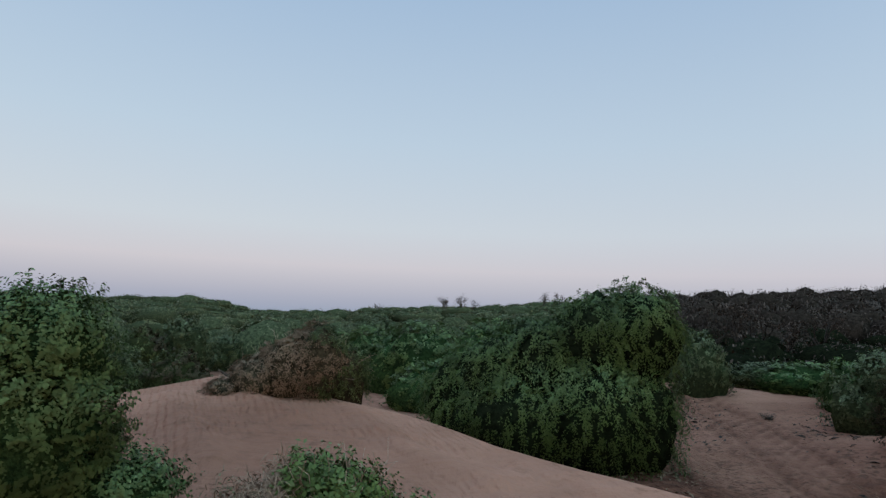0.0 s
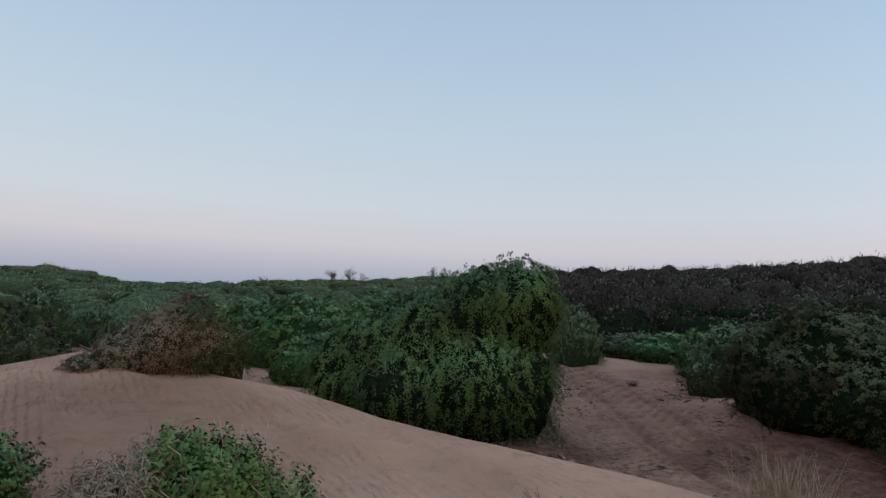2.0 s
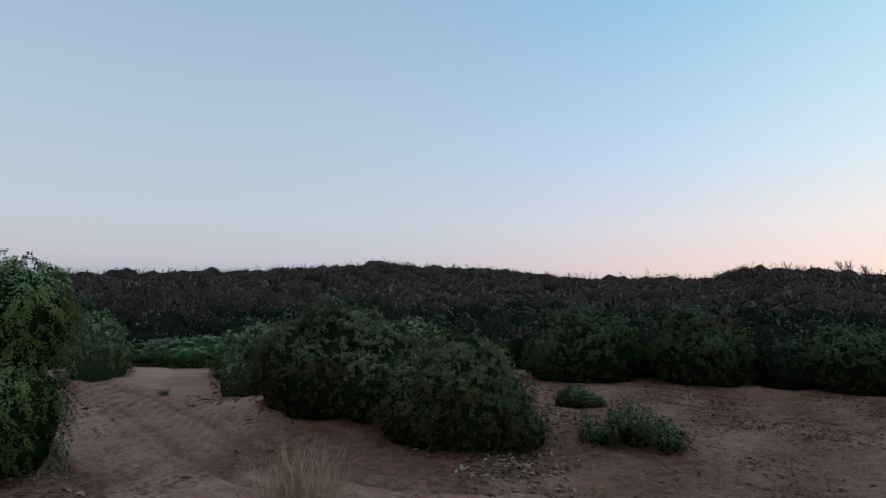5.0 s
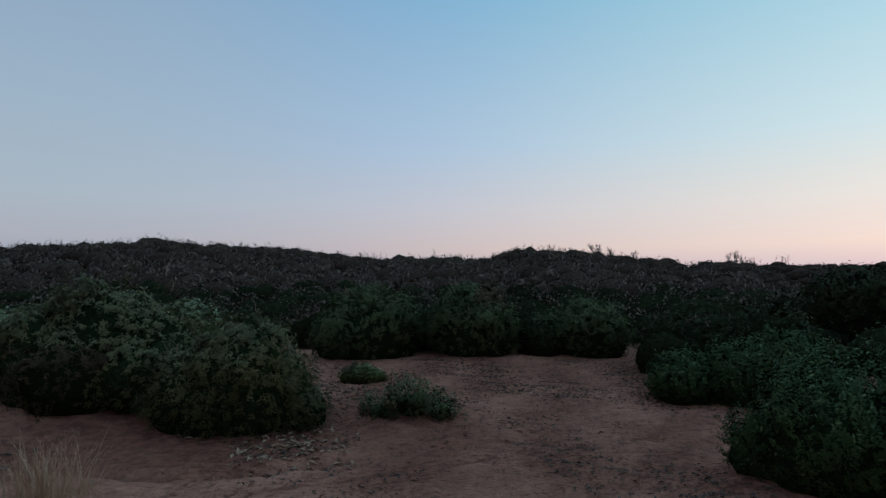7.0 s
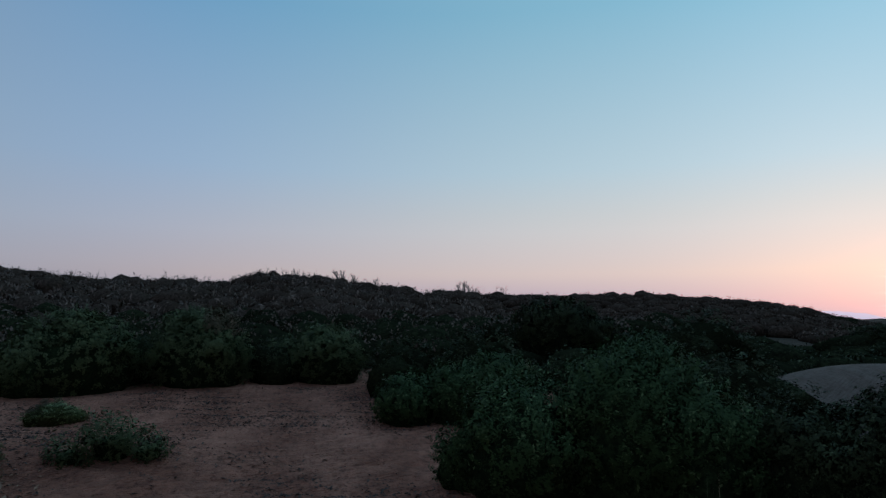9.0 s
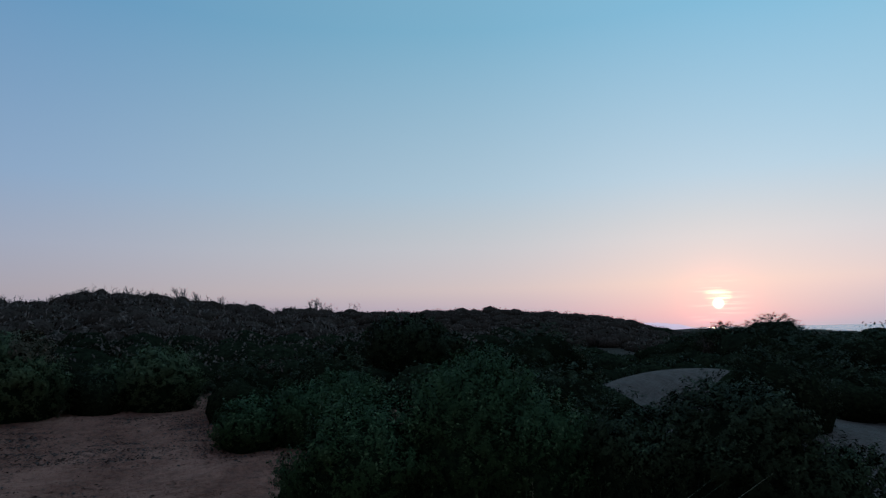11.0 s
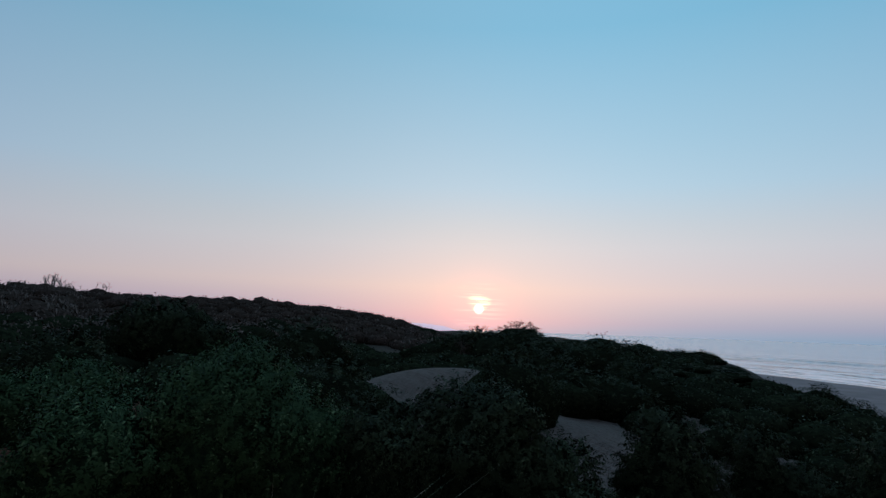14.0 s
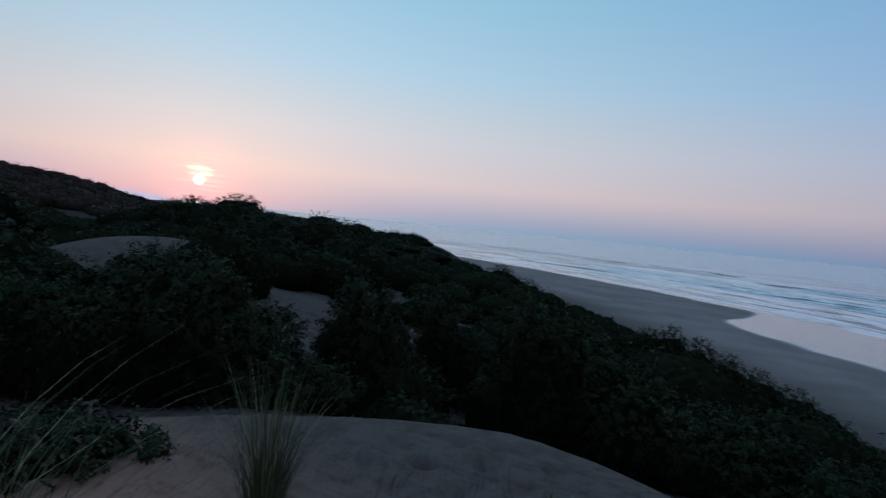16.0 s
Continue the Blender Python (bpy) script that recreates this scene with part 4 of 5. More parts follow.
stand("dry_bush", -12.3, 9.4, [(-0.85, 0.0, 0.0, 0.35, 0.4, 0.22), (-0.5, 0, 0.08, 0.42, 0.5, 0.42), (-0.1, 0, 0.18, 0.45, 0.55, 0.62), (0.32, 0, 0.34, 0.46, 0.55, 0.7), (0.66, 0.1, 0.14, 0.40, 0.5, 0.58)],
      RUST, "half-dry rust-brown bush on the dune crest", 32, skirt=0.8, n=1300, per=22, size=0.034, reach=0.17, wide=0.32, rise=0.2, fall=0.9, lumps=8, lift=0.02, under=0.0,
      second=(OLIVE, "olive green living side", lambda P: P[:, 0] + 0.3 * np.sin(P[:, 2] * 9) > 0.5), twig_n=70)
stand("leafy_bush", -33.2, 5.5, [(0.28, 0, 1.2, 0.42, 0.5, 0.46), (-0.25, 0.1, 1.0, 0.5, 0.5, 0.5), (0.15, 0, 0.6, 0.62, 0.7, 0.7), (0.45, -0.05, 0.4, 0.42, 0.5, 0.5), (-0.6, 0, 0.6, 0.7, 0.7, 0.7), (0.84, -0.2, 0.18, 0.42, 0.45, 0.32)],
      FRESH, "tall leafy green bush on the dune", 33, n=1900, per=30, size=0.034, reach=0.26, wide=0.62, rise=0.6, fall=0.15, lumps=10, core=0.9, whips=260, ground=False)
stand("low_shrub", -8.8, 4.75, [(0.0, 0, 0.12, 0.42, 0.38, 0.40), (0.52, 0, 0.04, 0.30, 0.28, 0.22), (-0.42, 0.05, 0.06, 0.36, 0.3, 0.30), (0.22, 0.0, 0.18, 0.28, 0.3, 0.32)],
      BRIGHT, "low fresh green shrub with pale dry twigs", 34, n=620, per=20, size=0.040, reach=0.19, wide=0.6, rise=1.1, fall=-0.1, twig_n=420, whips=70, lumps=8, core=0.72, lift=0.0, under=0.0, skirt=0.4,
      second=(RUST, "withered brown twiggy side", lambda P: P[:, 0] < -0.22, 0.14))
stand("thorn_bush", 41.8, 14.4, [(0.1, 0.2, 1.25, 1.2, 1.2, 0.95), (-0.9, 0.6, 1.05, 0.9, 1.0, 0.82), (1.05, -0.1, 0.85, 0.85, 1.0, 1.0), (1.0, -0.7, 0.4, 1.1, 0.9, 0.8), (-0.35, -0.2, 0.55, 1.1, 0.9, 0.8)],
      THORNY, "broad olive and brown thorn bush on a sand mound", 35, lumps=9, n=1500, per=28, size=0.055, reach=0.32, wide=0.4, rise=0.7, fall=0.6, skirt=0.45, under=0.0, lift=0.02, second=(DUSKY, "brown withered flank", lambda P: (P[:, 0] + 0.3 * np.sin(5 * P[:, 2]) < -0.1) & (P[:, 2] < 1.1)))
stand("round_bush", 52.9, 12.2, [(-1.0, 0.5, 0.45, 0.7, 0.8, 0.9), (0.1, 0, 0.95, 0.92, 1.0, 1.0), (-0.45, 0.2, 0.8, 0.6, 0.9, 0.88), (0.65, 0.1, 0.55, 0.65, 0.9, 0.88), (1.0, -0.1, 0.15, 0.5, 0.7, 0.55), (-0.6, 0.0, 0.35, 0.55, 0.7, 0.7)],
      THORNY, "round olive-green bush above eroded sand", 36, lumps=8, n=1500, per=28, size=0.048, reach=0.32, wide=0.4, rise=0.8, fall=0.7, skirt=0.45, twig_n=120, under=0.0, lift=0.02)
stand("spreading_shrub", 67.2, 12.3, [(0.0, 0, 0.12, 0.5, 0.45, 0.45), (-0.6, 0, 0.03, 0.36, 0.35, 0.25), (0.55, -0.1, 0.03, 0.38, 0.4, 0.28)],
      THICKET, "low spreading green shrub in open sand", 37, n=190, per=18, size=0.075, reach=0.4, wide=0.34, rise=0.9, fall=0.2, core=0.55, whips=60, lift=0.0, under=0.0)
stand("thicket_bush", 63.6, 22.5, [(0, 0, 0.95, 1.9, 1.6, 1.25), (-1.0, -0.4, 0.5, 1.0, 1.0, 0.85)], THICKET, "grey-green bush at the edge of the hollow", 38, n=1000, per=24, size=0.085, reach=0.45, lumps=10)
stand("thicket_bush", 73.0, 22.5, [(0, 0, 0.9, 1.6, 1.6, 1.4), (0.7, 0, 0.5, 1.0, 1.0, 0.9)], THICKET, "dark rounded bush with reddish top", 39, n=1000, per=24, size=0.085, reach=0.45, second=(DUSKY, "reddish crown", lambda P: (P[:, 2] > 1.7) & (P[:, 0] > 0.1)))
stand("thicket_bush", 83.4, 22.8, [(0, 0, 0.75, 1.35, 1.3, 1.05), (-1.3, 0.5, 0.6, 0.9, 0.9, 0.8)], THICKET, "grey-green rounded bush beside a sandy gap", 40, n=900, per=24, size=0.085, reach=0.42)
stand("leafy_bush", 94.0, 15.4, [(-0.9, 0, 0.35, 0.75, 0.9, 0.65), (0.35, 0.2, 0.5, 0.85, 1.0, 0.72), (1.4, 0.3, 0.6, 0.9, 1.0, 0.85)], LEAFY, "green bush at the side of the sandy clearing", 41, n=1100, per=24, size=0.075, reach=0.38, rise=0.9, fall=0.1)
stand("broad_bush", 107.5, 9.4, [(-1.1, -0.2, 0.55, 1.0, 1.1, 0.9), (0.45, 0.2, 0.85, 1.25, 1.2, 1.08), (1.3, 0.0, 0.55, 0.95, 1.1, 0.92), (-1.8, 0.1, 0.2, 0.65, 0.8, 0.6)],
      LEAFY, "broad dense dark green bush below the dune top", 42, n=2200, per=26, size=0.052, reach=0.34, lumps=14, rise=0.9, fall=0.1, whips=120)
stand("dark_bush", 104.3, 25.5, [(0, 0, 0.95, 1.7, 1.6, 1.3), (1.4, 0.4, 0.7, 1.2, 1.2, 0.9)], DEEP, "tall dark bush behind the clearing", 43, n=800, per=24, size=0.1, reach=0.45)
stand("broad_bush", 130.5, 8.9, [(0.05, 0, 0.75, 1.15, 1.1, 0.98), (-1.1, 0.3, 0.55, 0.9, 0.9, 0.85), (0.85, -0.1, 0.35, 0.85, 0.9, 0.85)], DEEP, "dense dark green bush in front of a bare dune", 44, lumps=10, n=1700, per=26, size=0.05, reach=0.3, whips=90)
stand("upright_bush", 146.9, 9.6, [(-0.05, 0, 0.9, 0.66, 0.8, 0.82), (0.1, 0.1, 0.5, 0.7, 0.8, 0.8), (0.2, 0.0, 0.2, 0.75, 0.8, 0.6)], DEEP, "upright rounded dark bush on the slope", 45, n=900, per=26, size=0.05, reach=0.26, lumps=5)
stand("leaning_bush", 155.3, 11.8, [(-0.3, 0, 1.05, 0.55, 0.7, 0.72), (0.2, 0.1, 0.6, 0.7, 0.8, 0.75), (0.65, 0.1, 0.3, 0.6, 0.8, 0.6)], DEEP, "wind-shaped dark bush on the seaward slope", 46, n=800, per=26, size=0.05, reach=0.26, lumps=4)
stand("slope_bush", 163.4, 10.0, [(-0.15, 0, 1.2, 0.75, 0.9, 0.95), (0.7, 0.2, 0.8, 0.8, 0.9, 0.95), (-0.7, 0.1, 0.6, 0.6, 0.8, 0.8)], DEEP, "dark green bush at the top of the slope", 47, n=1200, per=26, size=0.05, reach=0.28, lumps=5)
stand("slope_bush", 173.0, 9.8, [(-0.5, 0, 0.7, 0.8, 0.9, 0.8), (0.5, 0, 0.45, 0.8, 0.9, 0.72)], DEEP, "dark green bush falling away down the slope", 48, n=900, per=26, size=0.05, reach=0.28, lumps=5)
stand("slope_bush", 183.0, 9.6, [(-0.5, 0, 0.45, 0.8, 0.9, 0.7), (0.6, 0, 0.3, 0.8, 0.9, 0.6)], DEEP, "dark bush on the steep seaward face", 49, n=800, per=26, size=0.05, reach=0.28, lumps=5)

# one middling bush, then its like at other places and sizes
master = stand("scrub_bush", -1.3, 18.0, [(0.0, 0, 0.7, 1.0, 1.0, 0.85), (-0.6, 0.2, 0.5, 0.7, 0.8, 0.7), (0.6, -0.1, 0.5, 0.7, 0.8, 0.75)], GREEN, "dense green bush behind the dune crest", 60,
               n=250, per=20, size=0.078, wide=0.55, reach=0.3, core=0.92, lumps=10, group="bushes behind the dune", fall=0.5)
master.scale = (1.3, 1.3, 1.24)
tawny = stand("scrub_bush", -12.0, 30, [(0.0, 0, 0.6, 1.0, 1.0, 0.8), (0.7, 0.2, 0.45, 0.7, 0.8, 0.6), (-0.6, -0.1, 0.4, 0.7, 0.8, 0.6)], OLIVE, "tawny grey-green bush in the hollow", 61,
              n=250, per=20, size=0.074, wide=0.55, reach=0.28, core=0.92, lumps=10, group="bushes behind the dune", second=(DUSKY, "tawny top", lambda P: (P[:, 2] > 0.8) & (P[:, 0] < 0.0)))
grey = stand("scrub_bush", 22.6, 22.5, [(0.0, 0, 0.7, 0.9, 1.0, 0.9), (0.3, 0.2, 0.5, 0.8, 0.8, 0.7)], GREYGREEN, "grey-green bush at the back of the sandy hollow", 62,
             n=250, per=20, size=0.074, wide=0.55, reach=0.28, core=0.92, lumps=10, group="bushes behind the dune")

grey.scale = (0.95, 0.95, 1.2)

# dark twin of the middling bush; its shade comes from the leaf colour
dusky = stand("scrub_bush", 112, 18, [(0.0, 0, 0.7, 1.0, 1.0, 0.85), (-0.6, 0.2, 0.5, 0.7, 0.8, 0.7), (0.6, -0.1, 0.5, 0.7, 0.8, 0.75)], DEEP, "dark wind-clipped bush on the dune", 63,
              n=230, per=16, size=0.06, reach=0.25, core=0.92, lumps=10, group="bushes behind the dune", whips=10)
dusky.scale = (1.6, 1.6, 1.1)


def again(src, az, d, wide, tall, spin):
    x, y = polar(az, d)
    s = Matrix.Diagonal((wide / src.scale[0], wide / src.scale[1], tall / src.scale[2], 1))
    copy_thing(src, pose(x, y, land_at(x, y) - 0.03, 0, 0, spin) @ s)


# source, azimuth, distance, spread, height
for k, (src, az, d, wide, tall) in enumerate([
        (master, -5.6, 19.5, 1.15, 1.12), (master, 0.4, 15.4, 1.0, 0.74), (master, -9.5, 24, 1.2, 1.0), (tawny, -22.3, 16.5, 0.85, 0.86), (grey, -22.0, 26, 1.2, 1.28), (tawny, -25.2, 25, 0.9, 1.15), (grey, -16.0, 36, 1.1, 1.1),
        (master, -19.7, 13.5, 0.45, 0.3), (grey, -28.5, 19, 1.2, 1.0), (master, -32, 16, 1.2, 0.9), (master, -30, 26, 1.4, 1.35), (tawny, -13.5, 30, 1.1, 1.05), (grey, -18.6, 29, 0.9, 0.9), (master, 4.5, 24, 1.4, 1.3), (grey, -6, 30, 1.4, 1.2),
        (grey, 27.2, 25, 1.3, 0.55), (master, 30.5, 25, 1.5, 0.65), (master, 33.6, 22, 1.0, 0.95), (grey, 35.8, 18.5, 1.2, 1.15), (grey, 48, 21, 1.5, 1.2), (dusky, 78.9, 22.6, 0.9, 0.85), (tawny, 62.8, 17.3, 0.5, 0.36),
        (dusky, 67.2, 24, 1.2, 1.1), (dusky, 90.5, 20, 1.3, 1.0), (dusky, 97.5, 19, 1.5, 1.2), (dusky, 118, 15, 1.4, 1.0), (dusky, 116, 24, 1.9, 1.3), (dusky, 121, 13, 1.0, 0.7),
        (dusky, 134.2, 15.6, 1.0, 0.95), (dusky, 137.0, 20.5, 1.4, 1.0), (dusky, 139, 19.5, 1.4, 0.8), (dusky, 135.0, 29, 1.5, 0.85), (dusky, 131.2, 28, 1.2, 0.8), (dusky, 137.2, 26, 1.5, 0.8), (dusky, 151.4, 10.4, 0.75, 0.5), (dusky, 151.0, 8.3, 0.55, 0.36), (dusky, 143, 19.5, 1.2, 0.7), (dusky, 145, 22, 1.5, 0.9), (dusky, 144, 32, 1.6, 0.9), (dusky, 141.5, 25, 1.7, 1.0), (dusky, 151.6, 18, 0.8, 0.5)]):
    again(src, az, d, wide, tall, 47 * k % 360)
# wind-clipped bushes along the crest of the dune ridge: azimuth, distance, top, spread
for k, (az, d, top, wide) in enumerate([(128.2, 29, 1.35, 1.1), (129.6, 28, 1.6, 1.1), (131.1, 28, 1.85, 1.1), (132.8, 29, 1.7, 1.2), (134.8, 27, 1.8, 1.0), (136.6, 28, 1.65, 1.1), (139.0, 30, 1.42, 1.5), (141.6, 33, 1.15, 1.6), (144.0, 35, 0.95, 1.6), (146.0, 38, 0.85, 1.6),
                                        (148.0, 40, 0.8, 1.2), (148.9, 41, 0.95, 0.7), (149.7, 43, 0.8, 0.9), (150.6, 43, 0.9, 0.6), (151.3, 44, 0.72, 0.55), (152.0, 43, 0.4, 0.5), (152.7, 42, 0.05, 0.5), (153.4, 41, -0.3, 0.5),
                                        (146.4, 33, 0.35, 1.5), (148.4, 35, 0.45, 1.6), (150.2, 37, 0.25, 1.9), (151.8, 36, 0.12, 1.9), (153.2, 37, -0.2, 1.7), (154.6, 36, -0.65, 1.4), (157.4, 28, -0.3, 1.1), (154.5, 24, -0.55, 0.8), (159, 40, -0.6, 1.4), (161.5, 40, -1.3, 1.4), (164, 38, -1.9, 1.4), (166.5, 37, -2.5, 1.3), (168.4, 36, -3.1, 1.1), (160.5, 19, -0.6, 0.9), (165, 20, -1.3, 1.0), (169, 18, -1.5, 1.0),
                                        (172.2, 25, -1.5, 0.9), (174.0, 25, -1.3, 1.0), (176.3, 26, -1.75, 1.1), (178.7, 26, -2.2, 1.1), (181.2, 26, -2.6, 1.1), (184, 26, -3.0, 1.2), (187, 26, -3.9, 1.2), (190, 26, -4.6, 1.2)]):
    again(dusky, az, d, wide, (top - land_at(*polar(az, d))) / (2.0 if 32 < d < 39 else 1.78), 31 * k % 360)


# ---------- grasses, twigs and litter ----------
def grass(name, az, d, n, tall, lean, mat, label, seed, width=0.006, base=0.1, blow=0.0, ragged=0.0):
    rng = np.random.default_rng(seed)
    x, y = polar(az, d)
    root = new(name)
    root.matrix_basis = pose(x, y, land_at(x, y) - 0.02, 0, 0, -az)
    tagged(root, label, "grass")
    co, fs, k = [], [], 0
    for _ in range(n):
        a, L = rng.uniform(0, 2 * np.pi), tall * rng.uniform(0.45, 1.05)
        out = np.array([math.cos(a), math.sin(a), 0])
        p0 = out * rng.uniform(0, base)
        bend = lean * rng.uniform(0.05, 1.0)
        out = unit(out + ragged * np.append(rng.normal(size=2), 0.0))
        s = np.linspace(0, 1, 6)[:, None]
        pts = p0 + (out + np.array([blow, 0, 0])) * bend * L * s ** 1.8 + np.array([0, 0, 1]) * L * (s - 0.25 * bend * s ** 3)
        side_way = np.array([-out[1], out[0], 0]) * width * (1 - s * 0.92)
        co.append(np.stack([pts - side_way, pts + side_way], 1).reshape(-1, 3))
        fs.append(np.array([[k + 2 * i, k + 2 * i + 1, k + 2 * i + 3, k + 2 * i + 2] for i in range(5)]))
        k += 12
    part("leafage", quick_mesh(name, np.concatenate(co), np.concatenate(fs), mat), root)
    return root


grass("dry_grass_tuft", 38.8, 9.2, 330, 0.95, 0.8, STRAW, "dry straw-coloured grass tuft in the hollow", 71, 0.0045, 0.62, 0.0, 0.7)
grass("grass_tuft", 139.6, 3.75, 260, 0.92, 0.6, MARRAM, "green dune grass tuft with straw tips", 72, 0.005, 0.12)
grass("grass_tuft", 121.5, 3.35, 55, 0.9, 0.9, MARRAM, "loose clump of long pale grass stems", 73, 0.005, 0.35, 0.9)
grass("grass_tuft", 117.5, 3.5, 40, 1.1, 0.9, MARRAM, "thin clump of dry grass stems at the dune edge", 74, 0.005, 0.3, 0.9)


def bare_tree(name, az, d, tall, label, seed, mat, trunks=1, spread=0.6, leaves_n=0):
    """A small leafless tree: a trunk that forks three times."""
    rng = np.random.default_rng(seed)
    x, y = polar(az, d)
    root = new(name)
    root.matrix_basis = pose(x, y, land_at(x, y) - 0.1, 0, 0, -az)
    tagged(root, label, "tree")
    thick, thin, tips = [], [], []

    def grow(p, way, length, r, level):
        e = p + way * length
        m = (p + e) / 2 + rng.normal(size=3) * length * 0.06
        (thick if level < 1 else thin).append(tube(np.array([p, m, e]), r, r * 0.65, 5))
        if level == 3:
            tips.append(e)
            return
        for _ in range(3 if level else 4):
            grow(e if rng.uniform() < 0.6 else (m + e) / 2, unit(way + rng.normal(size=3) * spread * np.array([1, 1, 0.5]) + np.array([0, 0, 0.12])), length * rng.uniform(0.5, 0.75), r * 0.55, level + 1)

    for i in range(trunks):
        p = np.array([(i - (trunks - 1) / 2) * tall * 0.35 + rng.normal() * 0.1, rng.normal() * 0.2, 0])
        grow(p, unit(np.array([rng.normal() * 0.2, rng.normal() * 0.2, 1.0])), tall * 0.42, tall * 0.032, 0)
    part("trunk", quick_mesh(name + "_trunk", *join(thick), mat, True), root)
    part("branch", quick_mesh(name + "_branch", *join(thin), mat, True), root)
    if leaves_n:
        T = np.array(tips)
        Q = np.repeat(T, leaves_n, 0) + rng.normal(size=(len(T) * leaves_n, 3)) * tall * 0.06
        part("crown", quick_mesh(name + "_crown", *leaves(Q, np.tile([0, 0, 1.0], (len(Q), 1)), tall * 0.04, rng, 0.6, 0.8, 0.0), SCRUB), root)


# small wind-bent trees on the skyline
for k, (az, d, tall, lv) in enumerate([(0.1, 72, 2.0, 6), (0.6, 74, 2.3, 5), (1.0, 73, 1.9, 6), (1.5, 70, 2.2, 5), (2.0, 73, 2.4, 5), (2.7, 71, 1.9, 6), (-5.6, 74, 1.8, 6), (9.6, 84, 2.6, 9), (11.0, 86, 2.4, 9), (14.5, 88, 2.6, 9)]):
    bare_tree("skyline_tree", az, d, tall, "small wind-bent tree on the skyline", 90 + k, BARK, 1, 0.6, lv)
for k, (az, d, tall) in enumerate([(95.2, 106, 4.2), (95.9, 105, 4.6), (96.6, 107, 4.0), (84.2, 107, 4.4), (85.0, 106, 4.8), (86.0, 106, 4.2), (87.6, 107, 4.0), (80.9, 107, 3.8)]):
    bare_tree("dead_tree", az, d, tall, "leafless dead tree standing on the ridge", 110 + k, DRIFT, 1, 0.35)
# pale bare stems at the foot of the hill
for k, (az, d, tall) in enumerate([(24.2, 36, 3.2), (26.0, 35, 3.4), (27.5, 37, 3.6), (29.3, 36, 3.0), (31.4, 38, 3.3), (17.9, 37, 3.2)]):
    bare_tree("thorn_tree", az, d, tall, "grey thorn tree with bare forking stems", 130 + k, DARK_BARK, 1, 0.6, 12)


def bare_shoots(seed, n, az0, az1, r0, r1, tall):
    """Thin leafless shoots standing out of the scrub on the ridge."""
    rng = np.random.default_rng(seed)
    out = []
    for _ in range(n):
        x, y = polar(rng.uniform(az0, az1), rng.uniform(r0, r1))
        p = np.array([x, y, land_at(x, y) + 0.8])
        e = p + np.array([rng.normal() * 0.2, rng.normal() * 0.2, tall * rng.uniform(0.7, 1.25)])
        m = (p + e) / 2 + rng.normal(size=3) * 0.08
        out.append(tube(np.array([p, m, e]), 0.045, 0.012, 3))
        for _ in range(2):
            q = m + (e - m) * rng.uniform(0, 0.7)
            out.append(tube(np.array([q, q + np.array([rng.normal() * 0.2, rng.normal() * 0.2, 0.25]), q + np.array([rng.normal() * 0.3, rng.normal() * 0.3, 0.6])]), 0.025, 0.01, 3))
    tagged(new("bare_shoots", quick_mesh("bare_shoots", *join(out), BARK)), "thin grey leafless shoots along the ridge", "shoots", kind="stuff")


bare_shoots(141, 110, 20, 62, 98, 110, 1.2)
bare_shoots(142, 80, 62, 100, 100, 110, 1.6)


def twig_clump(az, d, label, seed, n=40, tall=0.30, open_out=0.6):
    rng = np.random.default_rng(seed)
    x, y = polar(az, d)
    root = new("dead_twig_clump")
    root.matrix_basis = pose(x, y, land_at(x, y) - 0.03, 0, 0, -az)
    tagged(root, label, "twigs")
    for i in range(n):
        a = rng.uniform(0, 6.28)
        w = np.array([math.cos(a) * open_out, math.sin(a) * open_out, 1.0])
        p = np.array([math.cos(a), math.sin(a), 0]) * rng.uniform(0, 0.06)
        e = p + w * tall * rng.uniform(0.5, 1.0)
        m = (p + e) / 2 + rng.normal(size=3) * 0.14 * tall
        part("twig", quick_mesh("twig", *tube(np.array([p, m, e]), 0.006, 0.002, 4), BARK), root)


twig_clump(20.7, 4.75, "clump of dead brown twigs in the dune sand", 81, 70, 0.25, 0.85)
twig_clump(27.6, 19.3, "small dead sprig in the sandy hollow", 82, 70, 0.2, 1.1)


def litter(name, n, az0, az1, r0, r1, size, mat, label, seed, patchy=0.1):
    """Dead leaves, bark and broken twigs on the sand."""
    rng = np.random.default_rng(seed)
    a, r = rng.uniform(az0, az1, n), np.sqrt(rng.uniform(r0 * r0, r1 * r1, n))
    x, y = r * np.sin(np.radians(a)), r * np.cos(np.radians(a))
    ok = ripple_noise(x, y, 1.1, 3, 7) + 0.5 * rng.normal(size=n) * 0.4 > patchy
    x, y = x[ok], y[ok]
    P = np.stack([x, y, land(x, y) + 0.02], -1)
    co, f = leaves(P, np.tile([0, 0, 1.0], (len(P), 1)), size * rng.uniform(0.4, 1.6, (len(P), 1)), rng, 0.4, 0.25, 0.0)
    tagged(new(name, quick_mesh(name, co, f, mat)), label, "litter", kind="stuff")


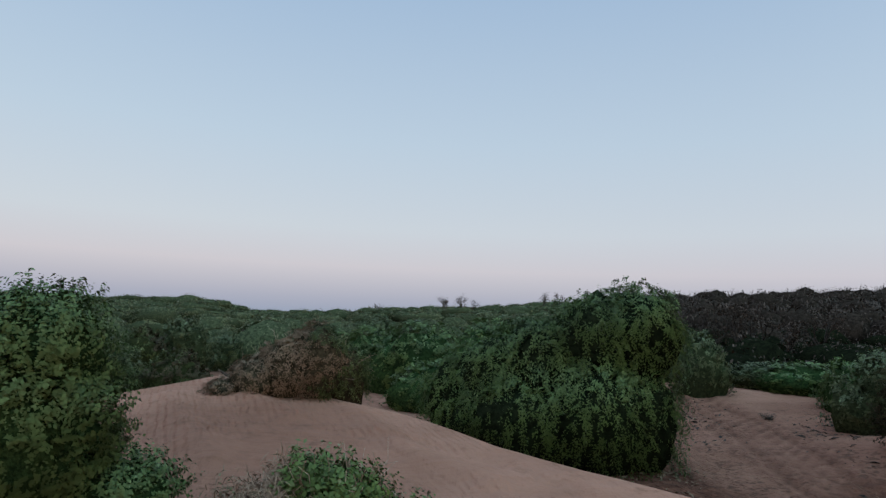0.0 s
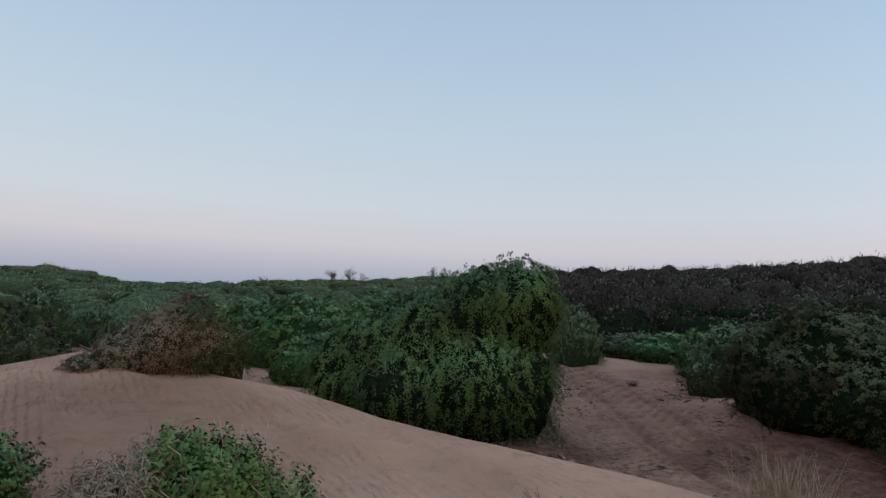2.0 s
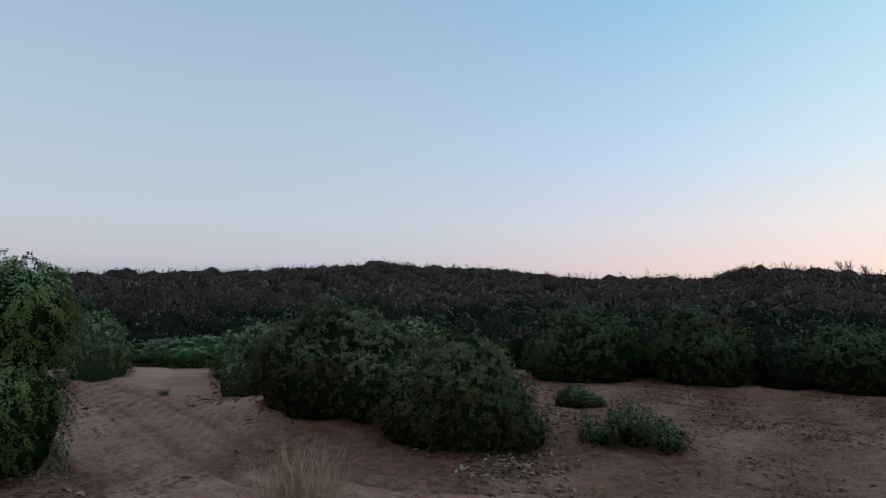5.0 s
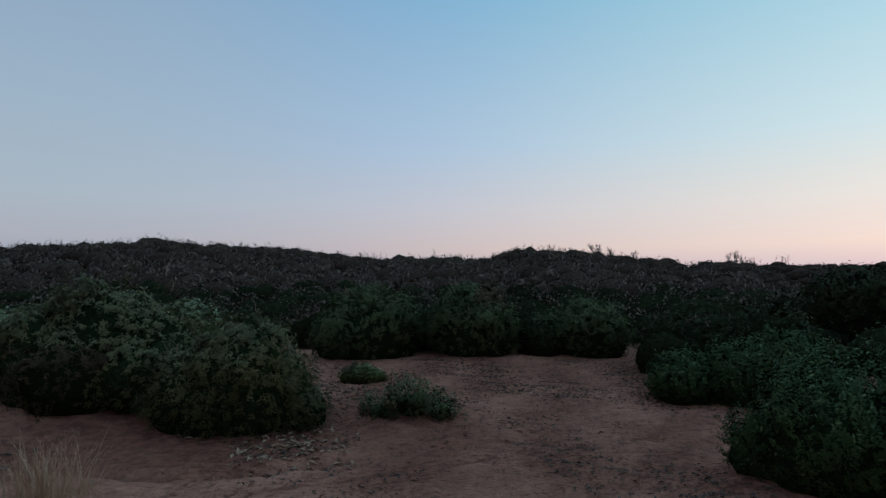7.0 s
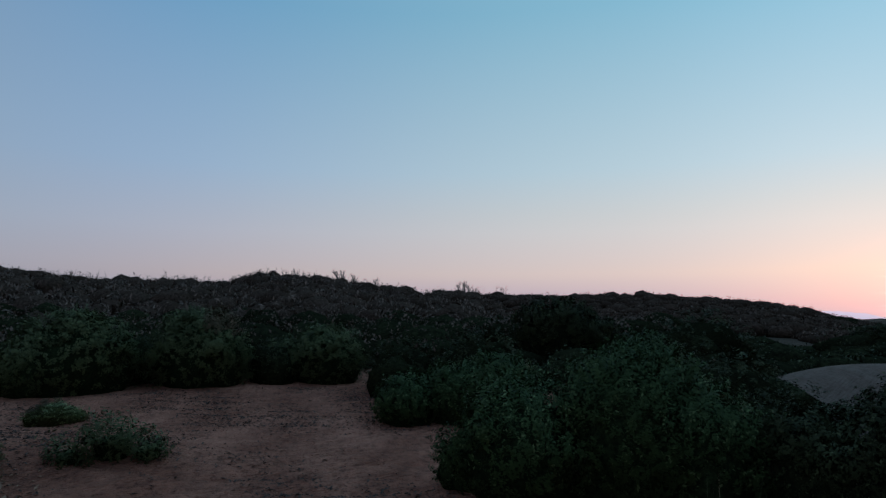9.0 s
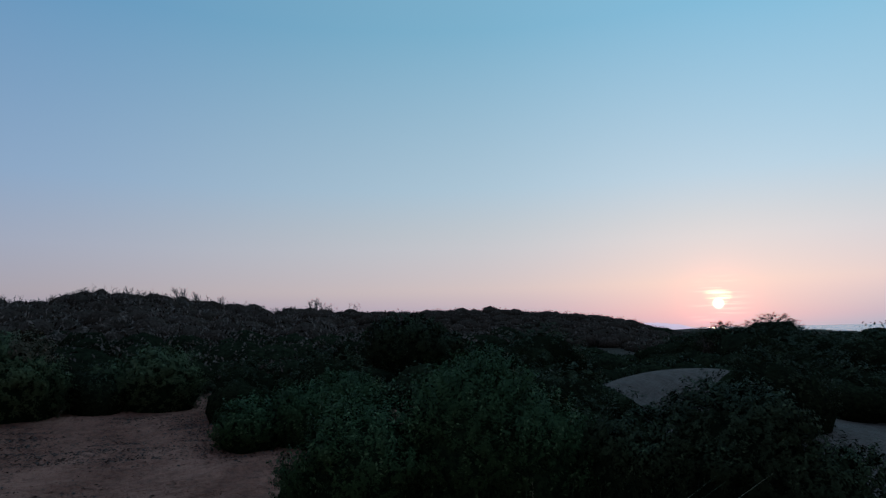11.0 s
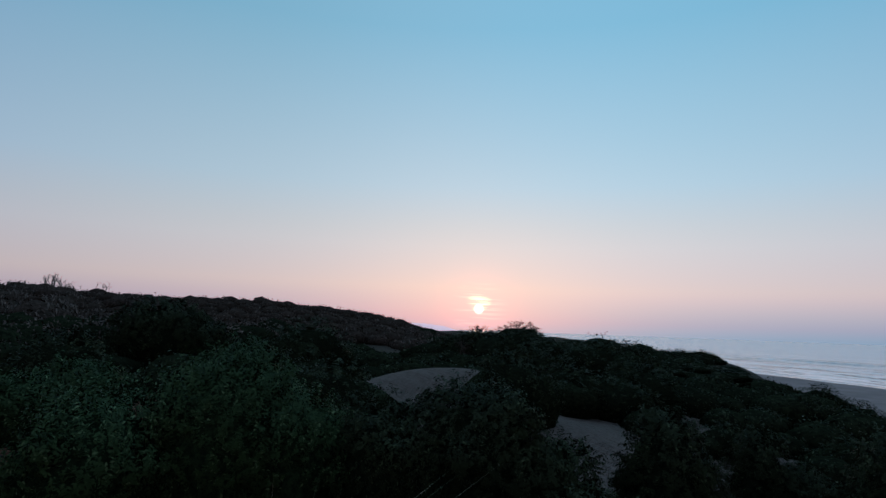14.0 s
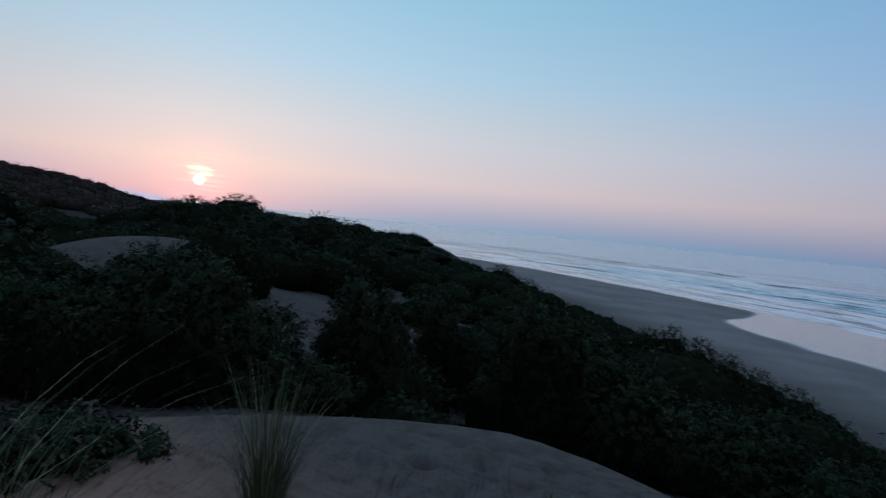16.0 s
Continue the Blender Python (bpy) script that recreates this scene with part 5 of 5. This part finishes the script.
litter("leaf_litter", 30000, 52, 100, 7.5, 21, 0.062, DARK_BARK, "dark scattered leaf litter and bark on trampled sand", 83, 0.10)
litter("leaf_litter", 5000, 14, 50, 8.5, 23, 0.07, BARK, "sparse twigs and leaf litter on the sandy track", 84, 0.15)
litter("root_debris", 900, 14, 48, 8.3, 20, 0.15, DARK_BARK, "dark clods and broken bark on the sandy track", 94, 0.2)
litter("root_debris", 700, 12, 23, 9.6, 12.5, 0.10, RUST, "brown fallen leaves under the creeper bush", 85, -0.3)
litter("root_debris", 1100, 40, 63, 9.6, 12.0, 0.10, RUST, "dry fallen leaves and roots below the bushes", 86, 0.0)
litter("beach_wrack", 500, 176, 200, 55, 85, 0.9, DRIFT, "dark lines of driftwood and weed on the beach", 87, 0.25)

# low plants at the camera's feet
stand("creeping_plant", 123.0, 4.6, [(0, 0, 0.05, 0.45, 0.4, 0.25), (-0.5, 0.1, 0.02, 0.4, 0.35, 0.22), (0.4, 0.1, 0.0, 0.3, 0.3, 0.18)], DEEP, "low creeping green plant at the dune edge", 88, n=320, per=20, size=0.045, reach=0.16, core=0.6, lift=0.0, under=0.0, category="plant", lumps=3, whips=20)
grass("grass_tuft", 164.0, 4.15, 40, 0.16, 0.9, MARRAM, "small dark tuft in the dune sand", 91, 0.005, 0.09)
for k, (az, d, tall) in enumerate([(129.9, 28, 1.15), (130.6, 27.5, 1.3), (131.4, 28, 1.2), (132.2, 28, 1.0), (134.6, 27, 1.25), (135.4, 27.5, 1.0)]):
    bare_tree("wind_bent_tree", az, d, tall, "feathery reddish wind-bent tree on the dune skyline", 150 + k, BARK, 1, 0.75, 40)
stand("low_bush", 139.6, 8.3, [(0.0, 0, 0.15, 0.75, 0.6, 0.5), (-0.6, 0.1, 0.1, 0.5, 0.5, 0.4), (0.6, 0.1, 0.05, 0.6, 0.5, 0.4)], DEEP, "low dark bush closing the sandy gap", 92, n=450, per=24, size=0.05, reach=0.25, lift=0.0, lumps=8, whips=20)
stand("creeping_plant", 107.0, 4.3, [(0, 0, 0.05, 0.6, 0.35, 0.2), (-0.55, 0.0, 0.02, 0.4, 0.3, 0.16), (0.55, 0.1, 0.0, 0.4, 0.3, 0.18)], DEEP, "creeping dark green mat on the dune edge", 93, n=380, per=20, size=0.038, reach=0.14, core=0.7, lift=0.0, under=0.0, category="plant", lumps=4, whips=20)
